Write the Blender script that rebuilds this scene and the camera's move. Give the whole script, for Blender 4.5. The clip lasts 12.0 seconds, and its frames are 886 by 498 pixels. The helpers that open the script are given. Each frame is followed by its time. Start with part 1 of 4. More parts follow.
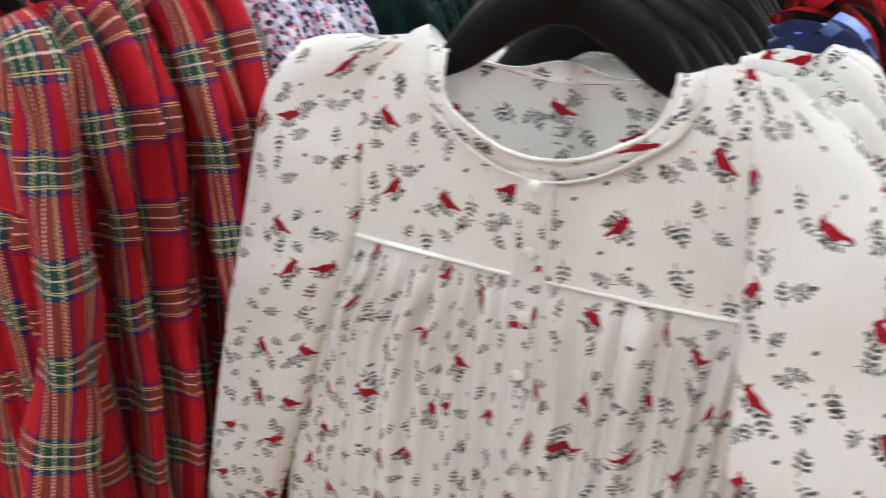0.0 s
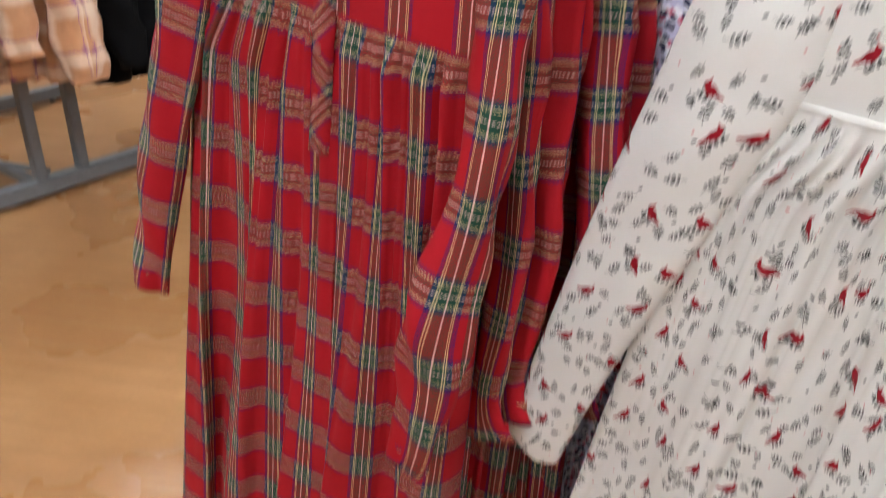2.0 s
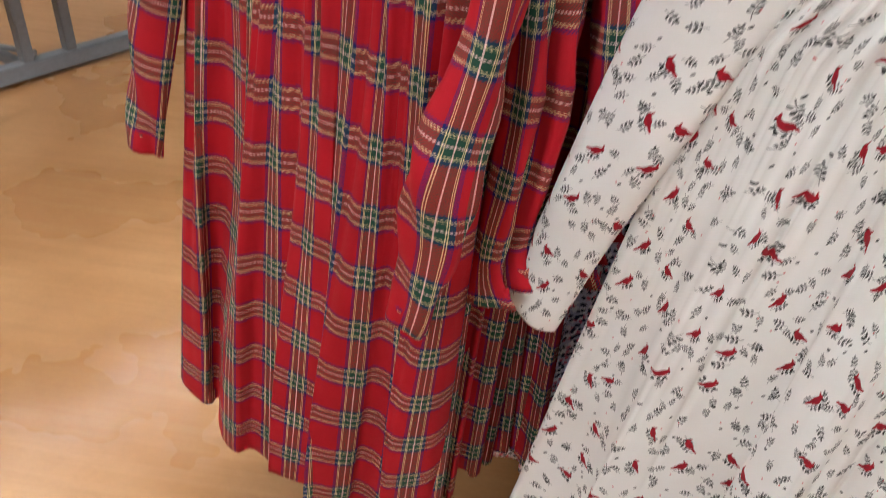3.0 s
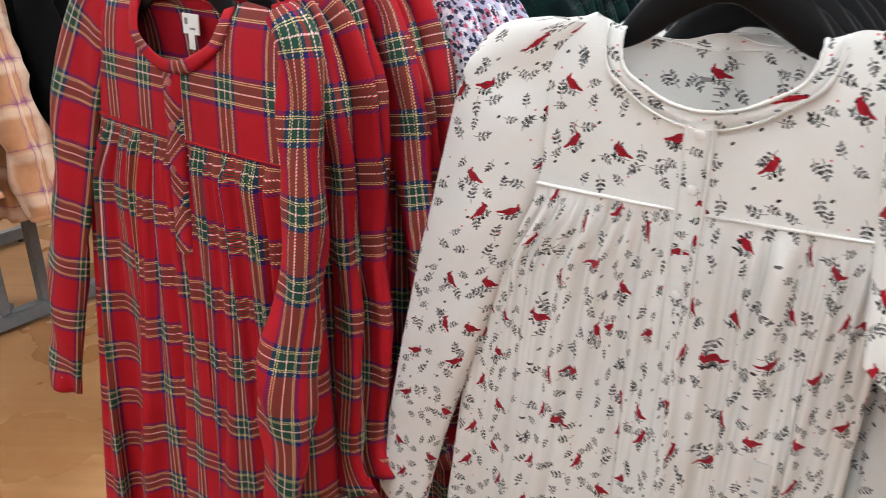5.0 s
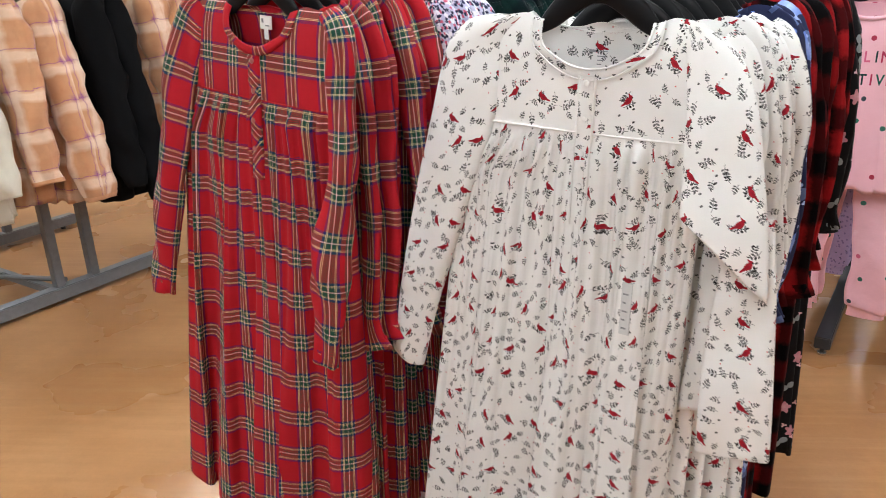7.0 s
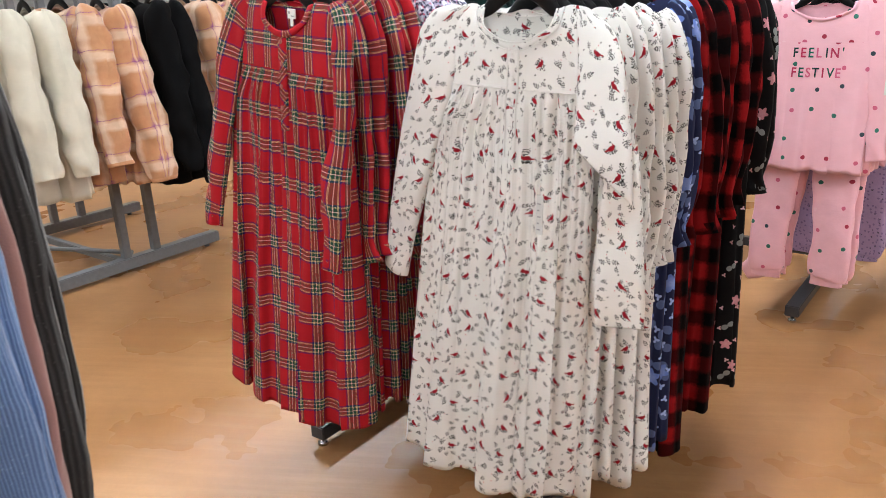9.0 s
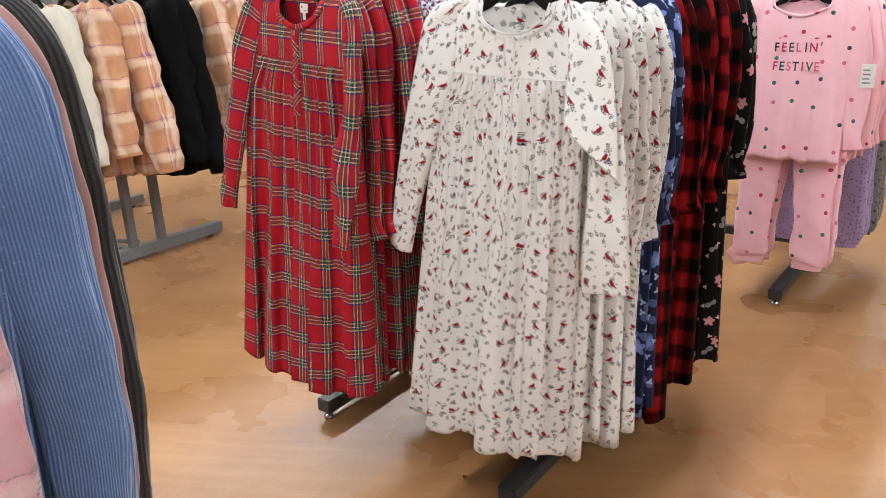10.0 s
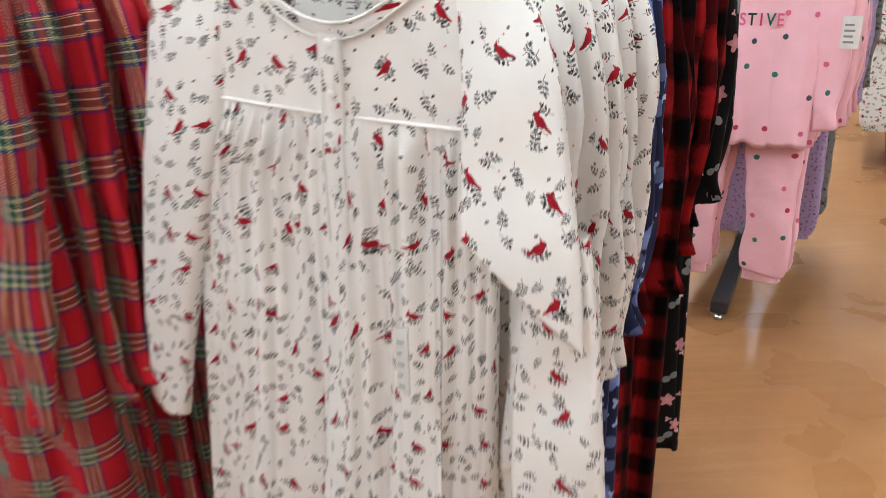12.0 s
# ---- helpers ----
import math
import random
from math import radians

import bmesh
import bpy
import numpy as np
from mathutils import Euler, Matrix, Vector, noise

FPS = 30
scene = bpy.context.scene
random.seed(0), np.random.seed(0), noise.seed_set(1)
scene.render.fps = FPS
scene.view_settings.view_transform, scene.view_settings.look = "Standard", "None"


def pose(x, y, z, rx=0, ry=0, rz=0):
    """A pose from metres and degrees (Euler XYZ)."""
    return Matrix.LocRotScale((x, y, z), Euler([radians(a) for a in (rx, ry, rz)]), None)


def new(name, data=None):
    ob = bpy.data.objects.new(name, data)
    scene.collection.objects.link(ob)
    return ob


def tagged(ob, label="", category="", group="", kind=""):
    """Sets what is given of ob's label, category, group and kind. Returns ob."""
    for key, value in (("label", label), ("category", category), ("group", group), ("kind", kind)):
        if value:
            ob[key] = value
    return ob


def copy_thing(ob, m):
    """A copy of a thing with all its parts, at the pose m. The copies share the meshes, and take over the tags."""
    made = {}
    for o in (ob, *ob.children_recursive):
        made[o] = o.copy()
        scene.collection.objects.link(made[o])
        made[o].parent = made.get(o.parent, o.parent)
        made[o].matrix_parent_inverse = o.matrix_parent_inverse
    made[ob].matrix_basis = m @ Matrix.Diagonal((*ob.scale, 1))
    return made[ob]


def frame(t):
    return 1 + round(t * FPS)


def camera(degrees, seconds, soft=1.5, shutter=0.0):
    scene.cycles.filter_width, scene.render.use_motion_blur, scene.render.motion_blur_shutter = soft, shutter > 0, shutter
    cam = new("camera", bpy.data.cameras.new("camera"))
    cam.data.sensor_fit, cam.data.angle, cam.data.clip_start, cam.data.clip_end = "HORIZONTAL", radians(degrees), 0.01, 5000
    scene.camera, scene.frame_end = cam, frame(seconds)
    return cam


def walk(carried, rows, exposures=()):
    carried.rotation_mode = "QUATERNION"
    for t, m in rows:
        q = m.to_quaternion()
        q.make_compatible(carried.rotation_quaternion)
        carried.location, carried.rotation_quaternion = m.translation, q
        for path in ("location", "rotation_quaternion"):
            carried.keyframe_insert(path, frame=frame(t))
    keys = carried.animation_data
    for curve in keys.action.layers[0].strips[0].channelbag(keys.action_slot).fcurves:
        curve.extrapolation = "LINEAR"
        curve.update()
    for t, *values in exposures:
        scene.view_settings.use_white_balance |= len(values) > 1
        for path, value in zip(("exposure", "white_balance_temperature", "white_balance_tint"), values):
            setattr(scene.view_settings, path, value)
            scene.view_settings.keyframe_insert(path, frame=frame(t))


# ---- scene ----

# world x runs along the hangers, y along the rails, z up
cam = camera(60.2, 12.0, soft=0.65, shutter=0.42)
METRES, EYE, TILT, LEAN, TURN = 3.0, 1.5, -22.0, 0.0, 26.5
ROWS = [
    (0.0, 0.0, 0.0, 0.0, 0.0, 0.0, -0.0),
    (0.5, -0.0489, -0.0021, -0.0006, 0.67, 0.3, 0.15),
    (1.0, -0.0772, -0.0098, 0.0013, 2.16, 0.63, -0.47),
    (1.5, -0.0892, -0.0133, 0.001, 5.11, 0.02, -2.42),
    (2.0, -0.0932, -0.0042, -0.0191, 7.4, -6.96, -5.75),
    (2.5, -0.0969, 0.0052, -0.0478, 7.93, -15.21, -8.7),
    (3.0, -0.0954, -0.0005, -0.0381, 7.16, -13.75, -7.24),
    (3.5, -0.0905, -0.0129, -0.0127, 6.71, -5.36, -3.9),
    (5.5, -0.0043, -0.0707, -0.0337, 6.52, 1.54, -0.91),
    (6.0, 0.0075, -0.104, -0.0444, 6.86, 1.28, -0.41),
    (6.5, -0.002, -0.1512, -0.062, 6.26, 1.57, -0.24),
    (7.0, -0.0025, -0.194, -0.0786, 6.84, 1.76, -0.57),
    (7.5, 0.0309, -0.2281, -0.097, 7.96, 2.08, -1.19),
    (9.5, 0.0752, -0.3634, -0.1609, 10.65, 3.02, -1.63),
    (10.0, 0.0772, -0.3808, -0.1693, 10.04, 2.85, -1.6),
    (10.5, 0.0885, -0.3376, -0.1577, 9.13, 1.86, -1.4),
    (11.0, 0.0959, -0.2598, -0.122, 7.49, 0.76, -0.74),
    (11.5, 0.0706, -0.1646, -0.0892, 5.02, -0.82, 0.43),
    (12.0, 0.0663, -0.0746, -0.0453, 1.59, -2.31, 2.03),
]
walk(cam, [(t, pose(0, 0, EYE, TILT, LEAN, TURN) @ pose(METRES * x, METRES * y, METRES * z, 90 + pitch, roll, yaw)) for t, x, y, z, yaw, pitch, roll in ROWS], [(0.0, -0.24), (1.0, 0.0), (1.5, -0.08), (2.5, 0.03), (3.5, 0.12), (5.5, -0.15), (6.5, 0.0), (9.5, 0.10), (11.0, 0.06), (12.0, 0.02)])

# ---------------------------------------------------------------- light
world = bpy.data.worlds.new("store_air")
world.use_nodes = True
world.node_tree.nodes["Background"].inputs[0].default_value = (0.8, 0.85, 0.9, 1)
world.node_tree.nodes["Background"].inputs[1].default_value = 0.005
scene.world = world
LAMP = 42.5


# ---------------------------------------------------------------- materials
class X:
    """A value in a node tree, with arithmetic."""

    def __init__(self, g, s):
        self.g, self.s = g, s

    def __add__(self, o): return self.g.math("ADD", self, o)
    def __radd__(self, o): return self.g.math("ADD", o, self)
    def __sub__(self, o): return self.g.math("SUBTRACT", self, o)
    def __rsub__(self, o): return self.g.math("SUBTRACT", o, self)
    def __mul__(self, o): return self.g.math("MULTIPLY", self, o)
    def __rmul__(self, o): return self.g.math("MULTIPLY", o, self)
    def __truediv__(self, o): return self.g.math("DIVIDE", self, o)
    def __lt__(self, o): return self.g.math("LESS_THAN", self, o)
    def __gt__(self, o): return self.g.math("GREATER_THAN", self, o)


class Graph:
    def __init__(self, name):
        self.m = bpy.data.materials.new(name)
        self.m.use_nodes = True
        self.t = self.m.node_tree
        self.bsdf = self.t.nodes["Principled BSDF"]

    def put(self, sock, v):
        if isinstance(v, X):
            self.t.links.new(v.s, sock)
        elif isinstance(v, (tuple, list)):
            sock.default_value = (*v, 1) if len(v) == 3 and len(sock.default_value) == 4 else v
        else:
            sock.default_value = v

    def math(self, op, a, b=0.0):
        n = self.t.nodes.new("ShaderNodeMath")
        n.operation = op
        self.put(n.inputs[0], a)
        self.put(n.inputs[1], b)
        return X(self, n.outputs[0])

    def uv(self):
        n = self.t.nodes.new("ShaderNodeTexCoord")
        return X(self, n.outputs["UV"])

    def obj(self):
        n = self.t.nodes.new("ShaderNodeTexCoord")
        return X(self, n.outputs["Object"])

    def rnd(self):
        return X(self, self.t.nodes.new("ShaderNodeObjectInfo").outputs["Random"])

    def xyz(self, v):
        n = self.t.nodes.new("ShaderNodeSeparateXYZ")
        self.put(n.inputs[0], v)
        return [X(self, o) for o in n.outputs]

    def vec(self, x, y, z=0.0):
        n = self.t.nodes.new("ShaderNodeCombineXYZ")
        for s, v in zip(n.inputs, (x, y, z)):
            self.put(s, v)
        return X(self, n.outputs[0])

    def noise(self, v, scale, detail=3.0, rough=0.55):
        n = self.t.nodes.new("ShaderNodeTexNoise")
        self.put(n.inputs["Vector"], v)
        n.inputs["Scale"].default_value, n.inputs["Detail"].default_value, n.inputs["Roughness"].default_value = scale, detail, rough
        return X(self, n.outputs[0])

    def cells(self, v, scale, rand):
        """Voronoi cells in the plane: distance, colour, and the place of the cell's middle."""
        n = self.t.nodes.new("ShaderNodeTexVoronoi")
        n.voronoi_dimensions = "2D"
        self.put(n.inputs["Vector"], v)
        n.inputs["Scale"].default_value, n.inputs["Randomness"].default_value = scale, rand
        return X(self, n.outputs["Distance"]), X(self, n.outputs["Color"]), X(self, n.outputs["Position"])

    def mix(self, f, a, b):
        n = self.t.nodes.new("ShaderNodeMix")
        n.data_type = "RGBA"
        self.put(n.inputs[0], f)
        self.put(n.inputs[6], a)
        self.put(n.inputs[7], b)
        return X(self, n.outputs[2])

    def ramp(self, f, stops, hard=True):
        n = self.t.nodes.new("ShaderNodeValToRGB")
        n.color_ramp.interpolation = "CONSTANT" if hard else "LINEAR"
        e = n.color_ramp.elements
        while len(e) < len(stops):
            e.new(0.5)
        for k, (p, c) in zip(e, stops):
            k.position, k.color = p, (*c, 1)
        self.put(n.inputs[0], f)
        return X(self, n.outputs[0])

    def smooth(self, v, a, b, lo=0.0, hi=1.0):
        n = self.t.nodes.new("ShaderNodeMapRange")
        self.put(n.inputs[0], v)
        for i, k in enumerate((a, b, lo, hi)):
            n.inputs[i + 1].default_value = k
        return X(self, n.outputs[0])

    def done(self, colour, rough=0.9, height=None, dist=0.0005, sheen=0.0, metal=0.0, spec=0.3, thin=0.0):
        b = self.bsdf
        self.put(b.inputs["Base Color"], colour)
        self.put(b.inputs["Roughness"], rough)
        b.inputs["Metallic"].default_value = metal
        b.inputs["Specular IOR Level"].default_value = spec
        if sheen:
            b.inputs["Sheen Weight"].default_value = sheen
            b.inputs["Sheen Roughness"].default_value = 0.5
        if height is not None:
            n = self.t.nodes.new("ShaderNodeBump")
            n.inputs["Strength"].default_value = 1.0
            n.inputs["Distance"].default_value = dist
            self.put(n.inputs["Height"], height)
            self.t.links.new(n.outputs[0], b.inputs["Normal"])
        if thin:
            # thin cloth lets part of the light through
            back, both = self.t.nodes.new("ShaderNodeBsdfTranslucent"), self.t.nodes.new("ShaderNodeMixShader")
            self.put(back.inputs[0], colour)
            both.inputs[0].default_value = thin
            self.t.links.new(b.outputs[0], both.inputs[1])
            self.t.links.new(back.outputs[0], both.inputs[2])
            self.t.links.new(both.outputs[0], self.t.nodes["Material Output"].inputs[0])
        return self.m


def plain(name, colour, rough=0.5, metal=0.0, spec=0.4, grain=40.0, vary=0.12, bump=0.0002):
    g = Graph(name)
    n = g.noise(g.obj(), grain, 4)
    n2 = g.noise(g.obj(), 3.0, 2)
    f = g.smooth(n * 0.6 + n2 * 0.4, 0.3, 0.7, 1 - vary, 1 + vary)
    c = g.mix(1.0, colour, colour)
    m = g.t.nodes.new("ShaderNodeVectorMath")
    m.operation = "MULTIPLY"
    g.put(m.inputs[0], c)
    g.put(m.inputs[1], g.vec(f, f, f))
    return g.done(X(g, m.outputs[0]), rough, n, bump, metal=metal, spec=spec)


def scaled(g, c, f):
    m = g.t.nodes.new("ShaderNodeVectorMath")
    m.operation = "MULTIPLY"
    g.put(m.inputs[0], c)
    g.put(m.inputs[1], g.vec(f, f, f))
    return X(g, m.outputs[0])


def fabric_wear(g, uv, c, amount=0.12):
    """Slow unevenness of the dye and a fine thread grain."""
    n = g.noise(uv, 9.0, 3)
    k = g.noise(uv, 900.0, 1)
    return scaled(g, c, g.smooth(n * 0.6 + k * 0.4, 0.3, 0.7, 1 - amount, 1 + amount))


def tartan():
    g = Graph("red_tartan_flannel")
    uv = g.uv()
    u, v, _ = g.xyz(uv)
    red, navy, green, yellow, white = (0.38, 0.005, 0.013), (0.008, 0.010, 0.11), (0.011, 0.058, 0.036), (0.82, 0.66, 0.36), (0.95, 0.66, 0.62)

    def half(a, side):
        """One edge of the band group, from its navy border inwards (or mirrored)."""
        steps = [(0.0, navy), (0.056, green), (0.064, yellow), (0.076, green), (0.090, yellow), (0.102, green)]
        if side > 0:
            return [(a + p, c) for p, c in steps]
        ends = [p for p, _ in steps[1:]] + [0.19]
        return [(a - e, c) for (p, c), e in reversed(list(zip(steps, ends)))]

    stops = [(0.0, red)] + half(0.55, 1) + [(0.757, white), (0.774, green)] + half(0.98, -1)[1:] + [(0.98, red)]
    a = g.ramp(g.math("FRACT", u / 0.076 + 5.0), stops)
    b = g.ramp(g.math("FRACT", v / 0.088 + 5.0), stops)
    twill = g.math("FRACT", (u + v) / 0.0036 + 50.0) > 0.5
    c = g.mix(g.smooth(twill, 0, 1, 0.10, 0.90), a, b)
    return g.done(fabric_wear(g, uv, c, 0.15), 0.8, g.noise(uv, 700, 2), 0.0004, spec=0.25)


def cardinal_print():
    g = Graph("white_cotton_with_red_bird_print")
    uv = g.uv()
    u, v, _ = g.xyz(uv)
    base = g.mix(g.noise(uv, 12, 3), (0.80, 0.78, 0.75), (0.86, 0.85, 0.83))

    def oval(x, y, cx, cy, rx, ry, lean=0.0):
        dx, dy = x - cx, y - cy
        if lean:
            ca, sa = math.cos(radians(lean)), math.sin(radians(lean))
            dx, dy = dx * ca + dy * sa, dy * ca - dx * sa
        a, b = dx / rx, dy / ry
        return a * a + b * b < 1.0

    def either(*ms):
        m = ms[0]
        for k in ms[1:]:
            m = g.math("MAXIMUM", m, k)
        return m

    def twig(x, y, x0, x1, period):
        """A thin bent stem with slim leaves in pairs and a few round buds."""
        stem = (g.math("ABSOLUTE", y) < 0.00036) * (x > x0 - 0.006) * (x < x1)
        rep = g.math("FRACT", x / period + 20.0) * period - period * 0.5
        q = g.math("ABSOLUTE", y) - 0.0027
        lx, ly = rep * 0.64 + q * 0.77, q * 0.64 - rep * 0.77
        a, b = lx / 0.0027, ly / 0.00150
        leaf = (a * a + b * b < 1.0) * (x > x0) * (x < x1)
        return either(stem, leaf, oval(x, y, x1 + 0.0012, 0.0, 0.0024, 0.0013))

    # black and grey ink, changing from leaf to leaf
    ink = g.smooth(g.noise(uv, 170.0, 1), 0.42, 0.60, 0.006, 0.20)
    c = base
    for scale, ox, size, rand, share in ((25.0, 0.0, 1.02, 0.75, 0.02), (31.0, 3.3, 0.82, 0.85, 0.10)):
        d, col, pos = g.cells(g.vec(u + ox, v, 0.0), scale, rand)
        px, py, _ = g.xyz(pos)
        r, gg, b = g.xyz(col)
        ca, sa = g.math("COSINE", r * 6.283), g.math("SINE", r * 6.283)
        dx, dy = u + ox - px, v - py
        x, y = (dx * ca + dy * sa) / size, (dy * ca - dx * sa) / size
        y = y - x * x * (gg - 0.5) * 70.0
        tone = g.math("MAXIMUM", ink, g.smooth(gg, 0.4, 1.0, 0.0, 0.09))
        c = g.mix(twig(x, y, -0.0032, 0.0075, 0.0050) * (b > share) * 0.96, c, g.vec(tone, tone, tone))
    # loose leaves and berries
    d, col, pos = g.cells(g.vec(u, v, 0.0), 46.0, 1.0)
    r, gg, b = g.xyz(col)
    c = g.mix((d < 0.05) * (r > 0.86), c, (0.62, 0.12, 0.13))
    px, py, _ = g.xyz(pos)
    dx, dy = u - px, v - py
    c = g.mix(oval(dx, dy, 0.0, 0.0, 0.0024, 0.0014, 35.0) * (r < 0.30), c, g.vec(ink, ink, ink))
    # birds, each on a twig
    d, col, pos = g.cells(g.vec(u + 7.7, v + 1.1, 0.0), 15.6, 0.62)
    px, py, _ = g.xyz(pos)
    r, gg, b = g.xyz(col)
    flip = (gg > 0.5) * 2.0 - 1.0
    ang = (r - 0.5) * 0.9
    ca, sa = g.math("COSINE", ang), g.math("SINE", ang)
    dx, dy = (u + 7.7 - px) * flip, v + 1.1 - py
    x, y = dx * ca + dy * sa, dy * ca - dx * sa
    keep = b > 0.05
    ty = y + 0.0062 - x * 0.30
    c = g.mix(twig(x + 0.001, ty, -0.0030, 0.0080, 0.0050) * keep, c, g.vec(ink, ink, ink))
    body = oval(x, y, -0.0004, 0.0002, 0.0068, 0.0043, 38.0)
    head = oval(x, y, 0.0040, 0.0050, 0.0030, 0.0029)
    crest = oval(x, y, 0.0026, 0.0080, 0.0011, 0.0030, 24.0)
    tail = oval(x, y, -0.0078, -0.0042, 0.0058, 0.0016, 25.0)
    wing = oval(x, y, -0.0038, -0.0012, 0.0052, 0.0021, 30.0)
    red = g.mix(g.noise(uv, 300, 1), (0.28, 0.003, 0.012), (0.44, 0.008, 0.022))
    c = g.mix(either(body, head, crest, tail, wing) * keep, c, red)
    c = g.mix(wing * keep * 0.55, c, (0.22, 0.003, 0.012))
    c = g.mix(oval(x, y, 0.0062, 0.0040, 0.0012, 0.0013) * keep, c, (0.03, 0.02, 0.02))
    return g.done(fabric_wear(g, uv, c, 0.05), 0.88, g.noise(uv, 600, 2), 0.0003, sheen=0.1, thin=0.17)


def speckled(name, base, spots, scale, grain=0.1):
    """A small all-over print: several layers of ragged spots."""
    g = Graph(name)
    uv = g.uv()
    u, v, _ = g.xyz(uv)
    c = g.mix(g.noise(uv, 60, 3), base, [k * 0.86 for k in base])
    for i, (colour, size, share, k) in enumerate(spots):
        w = g.noise(uv, 260.0 * k, 2)
        d, col, pos = g.cells(g.vec(u + i * 3.1 + (w - 0.5) * 0.012 / k, v + i * 1.7 + (w - 0.5) * 0.012 / k, 0.0), scale * k, 0.95)
        r, gg, b = g.xyz(col)
        c = g.mix((d < size) * (r < share), c, colour)
    return g.done(fabric_wear(g, uv, c, grain), 0.85, g.noise(uv, 700, 2), 0.0003, sheen=0.1)


def flowers(name, base, petal, petal2, leaf, scale, size):
    """Scattered five-petalled flowers with leaves on a dark ground."""
    g = Graph(name)
    uv = g.uv()
    u, v, _ = g.xyz(uv)
    c = g.mix(g.noise(uv, 20, 2), base, [k * 1.5 for k in base])

    def bloom(c, scale, ox, size, share, inner, outer, lobes, ragged):
        d, col, pos = g.cells(g.vec(u + ox, v, 0.0), scale, 0.9)
        px, py, _ = g.xyz(pos)
        r, gg, b = g.xyz(col)
        dx, dy = u + ox - px, v - py
        ang = g.math("ARCTAN2", dy, dx) + r * 6.283
        rad = g.math("SQRT", dx * dx + dy * dy)
        edge = (g.math("COSINE", ang * lobes) * ragged + 1.0) * size
        m = (rad < edge) * (gg < share)
        tone = g.mix(g.smooth(rad / size, 0.1, 1.0), inner, outer)
        tone = g.mix(g.noise(uv, 160, 2), tone, outer)
        return g.mix(m, c, tone)

    c = bloom(c, scale * 1.35, 4.0, size * 0.8, 0.75, leaf, leaf, 2.0, 0.75)
    c = bloom(c, scale * 2.2, 9.0, size * 0.35, 0.5, petal2, petal2, 3.0, 0.5)
    c = bloom(c, scale, 0.0, size, 0.7, petal2, petal, 5.0, 0.28)
    return g.done(fabric_wear(g, uv, c, 0.1), 0.8, g.noise(uv, 700, 2), 0.0003, spec=0.2)


def buffalo():
    g = Graph("red_and_black_buffalo_check")
    uv = g.uv()
    u, v, _ = g.xyz(uv)
    fuzz = (g.noise(uv, 130, 3) - 0.5) * 0.016
    a = g.smooth(g.math("PINGPONG", u + fuzz, 0.050), 0.018, 0.031)
    b = g.smooth(g.math("PINGPONG", v + fuzz, 0.050), 0.018, 0.031)
    s = (a + b) * 0.5
    c = g.ramp(s, [(0.0, (0.003, 0.0025, 0.003)), (0.5, (0.050, 0.003, 0.004)), (1.0, (0.27, 0.010, 0.012))], hard=False)
    return g.done(fabric_wear(g, uv, c, 0.3), 0.95, g.noise(uv, 500, 3), 0.0008, spec=0.08)


def soft_plaid(name, base, pale, dark, line, period=0.13):
    g = Graph(name)
    uv = g.uv()
    u, v, _ = g.xyz(uv)

    def band(w, a, b):
        p = g.math("FRACT", w / period + 5.0)
        return (p > a) * (p < b)

    def soft(w, a, b):
        p = g.math("FRACT", w / period + 5.0)
        return g.smooth(p, a - 0.05, a + 0.05) * g.smooth(p, b - 0.05, b + 0.05, 1.0, 0.0)

    c = g.mix(g.noise(uv, 25, 3), base, [k * 0.8 for k in base])
    warp = (g.noise(uv, 14, 3) - 0.5) * 0.035
    u, v = u + warp, v + warp
    for w in (u, v):
        c = g.mix(soft(w, 0.07, 0.32) * 0.50, c, pale)
        c = g.mix(soft(w, 0.52, 0.68) * 0.25, c, dark)
    dash = g.math("FRACT", (u + v) / 0.008 + 50.0) > 0.35
    for w in (u, v):
        c = g.mix(band(w, 0.36, 0.385) * dash * 0.8, c, line)
    c = g.mix(soft(u, 0.32, 0.46) * soft(v, 0.32, 0.46) * 0.6, c, line)
    return g.done(fabric_wear(g, uv, c, 0.2), 0.95, g.noise(uv, 400, 4), 0.0012, sheen=0.2 if base[0] > 0.1 else 0.0, spec=0.15)


def dotted_pink():
    g = Graph("pink_jersey_with_dots")
    uv = g.uv()
    u, v, _ = g.xyz(uv)
    c = g.mix(g.noise(uv, 14, 3), (0.85, 0.45, 0.53), (0.90, 0.53, 0.61))
    d, col, pos = g.cells(uv, 11.0, 0.45)
    px, py, _ = g.xyz(pos)
    r, gg, b = g.xyz(col)
    dx, dy = u - px, v - py
    m = g.math("SQRT", dx * dx + dy * dy) < 0.0085
    tone = g.ramp(r, [(0.0, (0.42, 0.02, 0.06)), (0.22, (0.03, 0.16, 0.12)), (0.45, (0.66, 0.12, 0.22)), (0.7, (0.03, 0.05, 0.07)), (0.86, (0.9, 0.55, 0.62))])
    c = g.mix(m * (gg > 0.15), c, tone)
    return g.done(fabric_wear(g, uv, c, 0.06), 0.55, g.noise(uv, 30, 3), 0.002, sheen=0.1, spec=0.4)


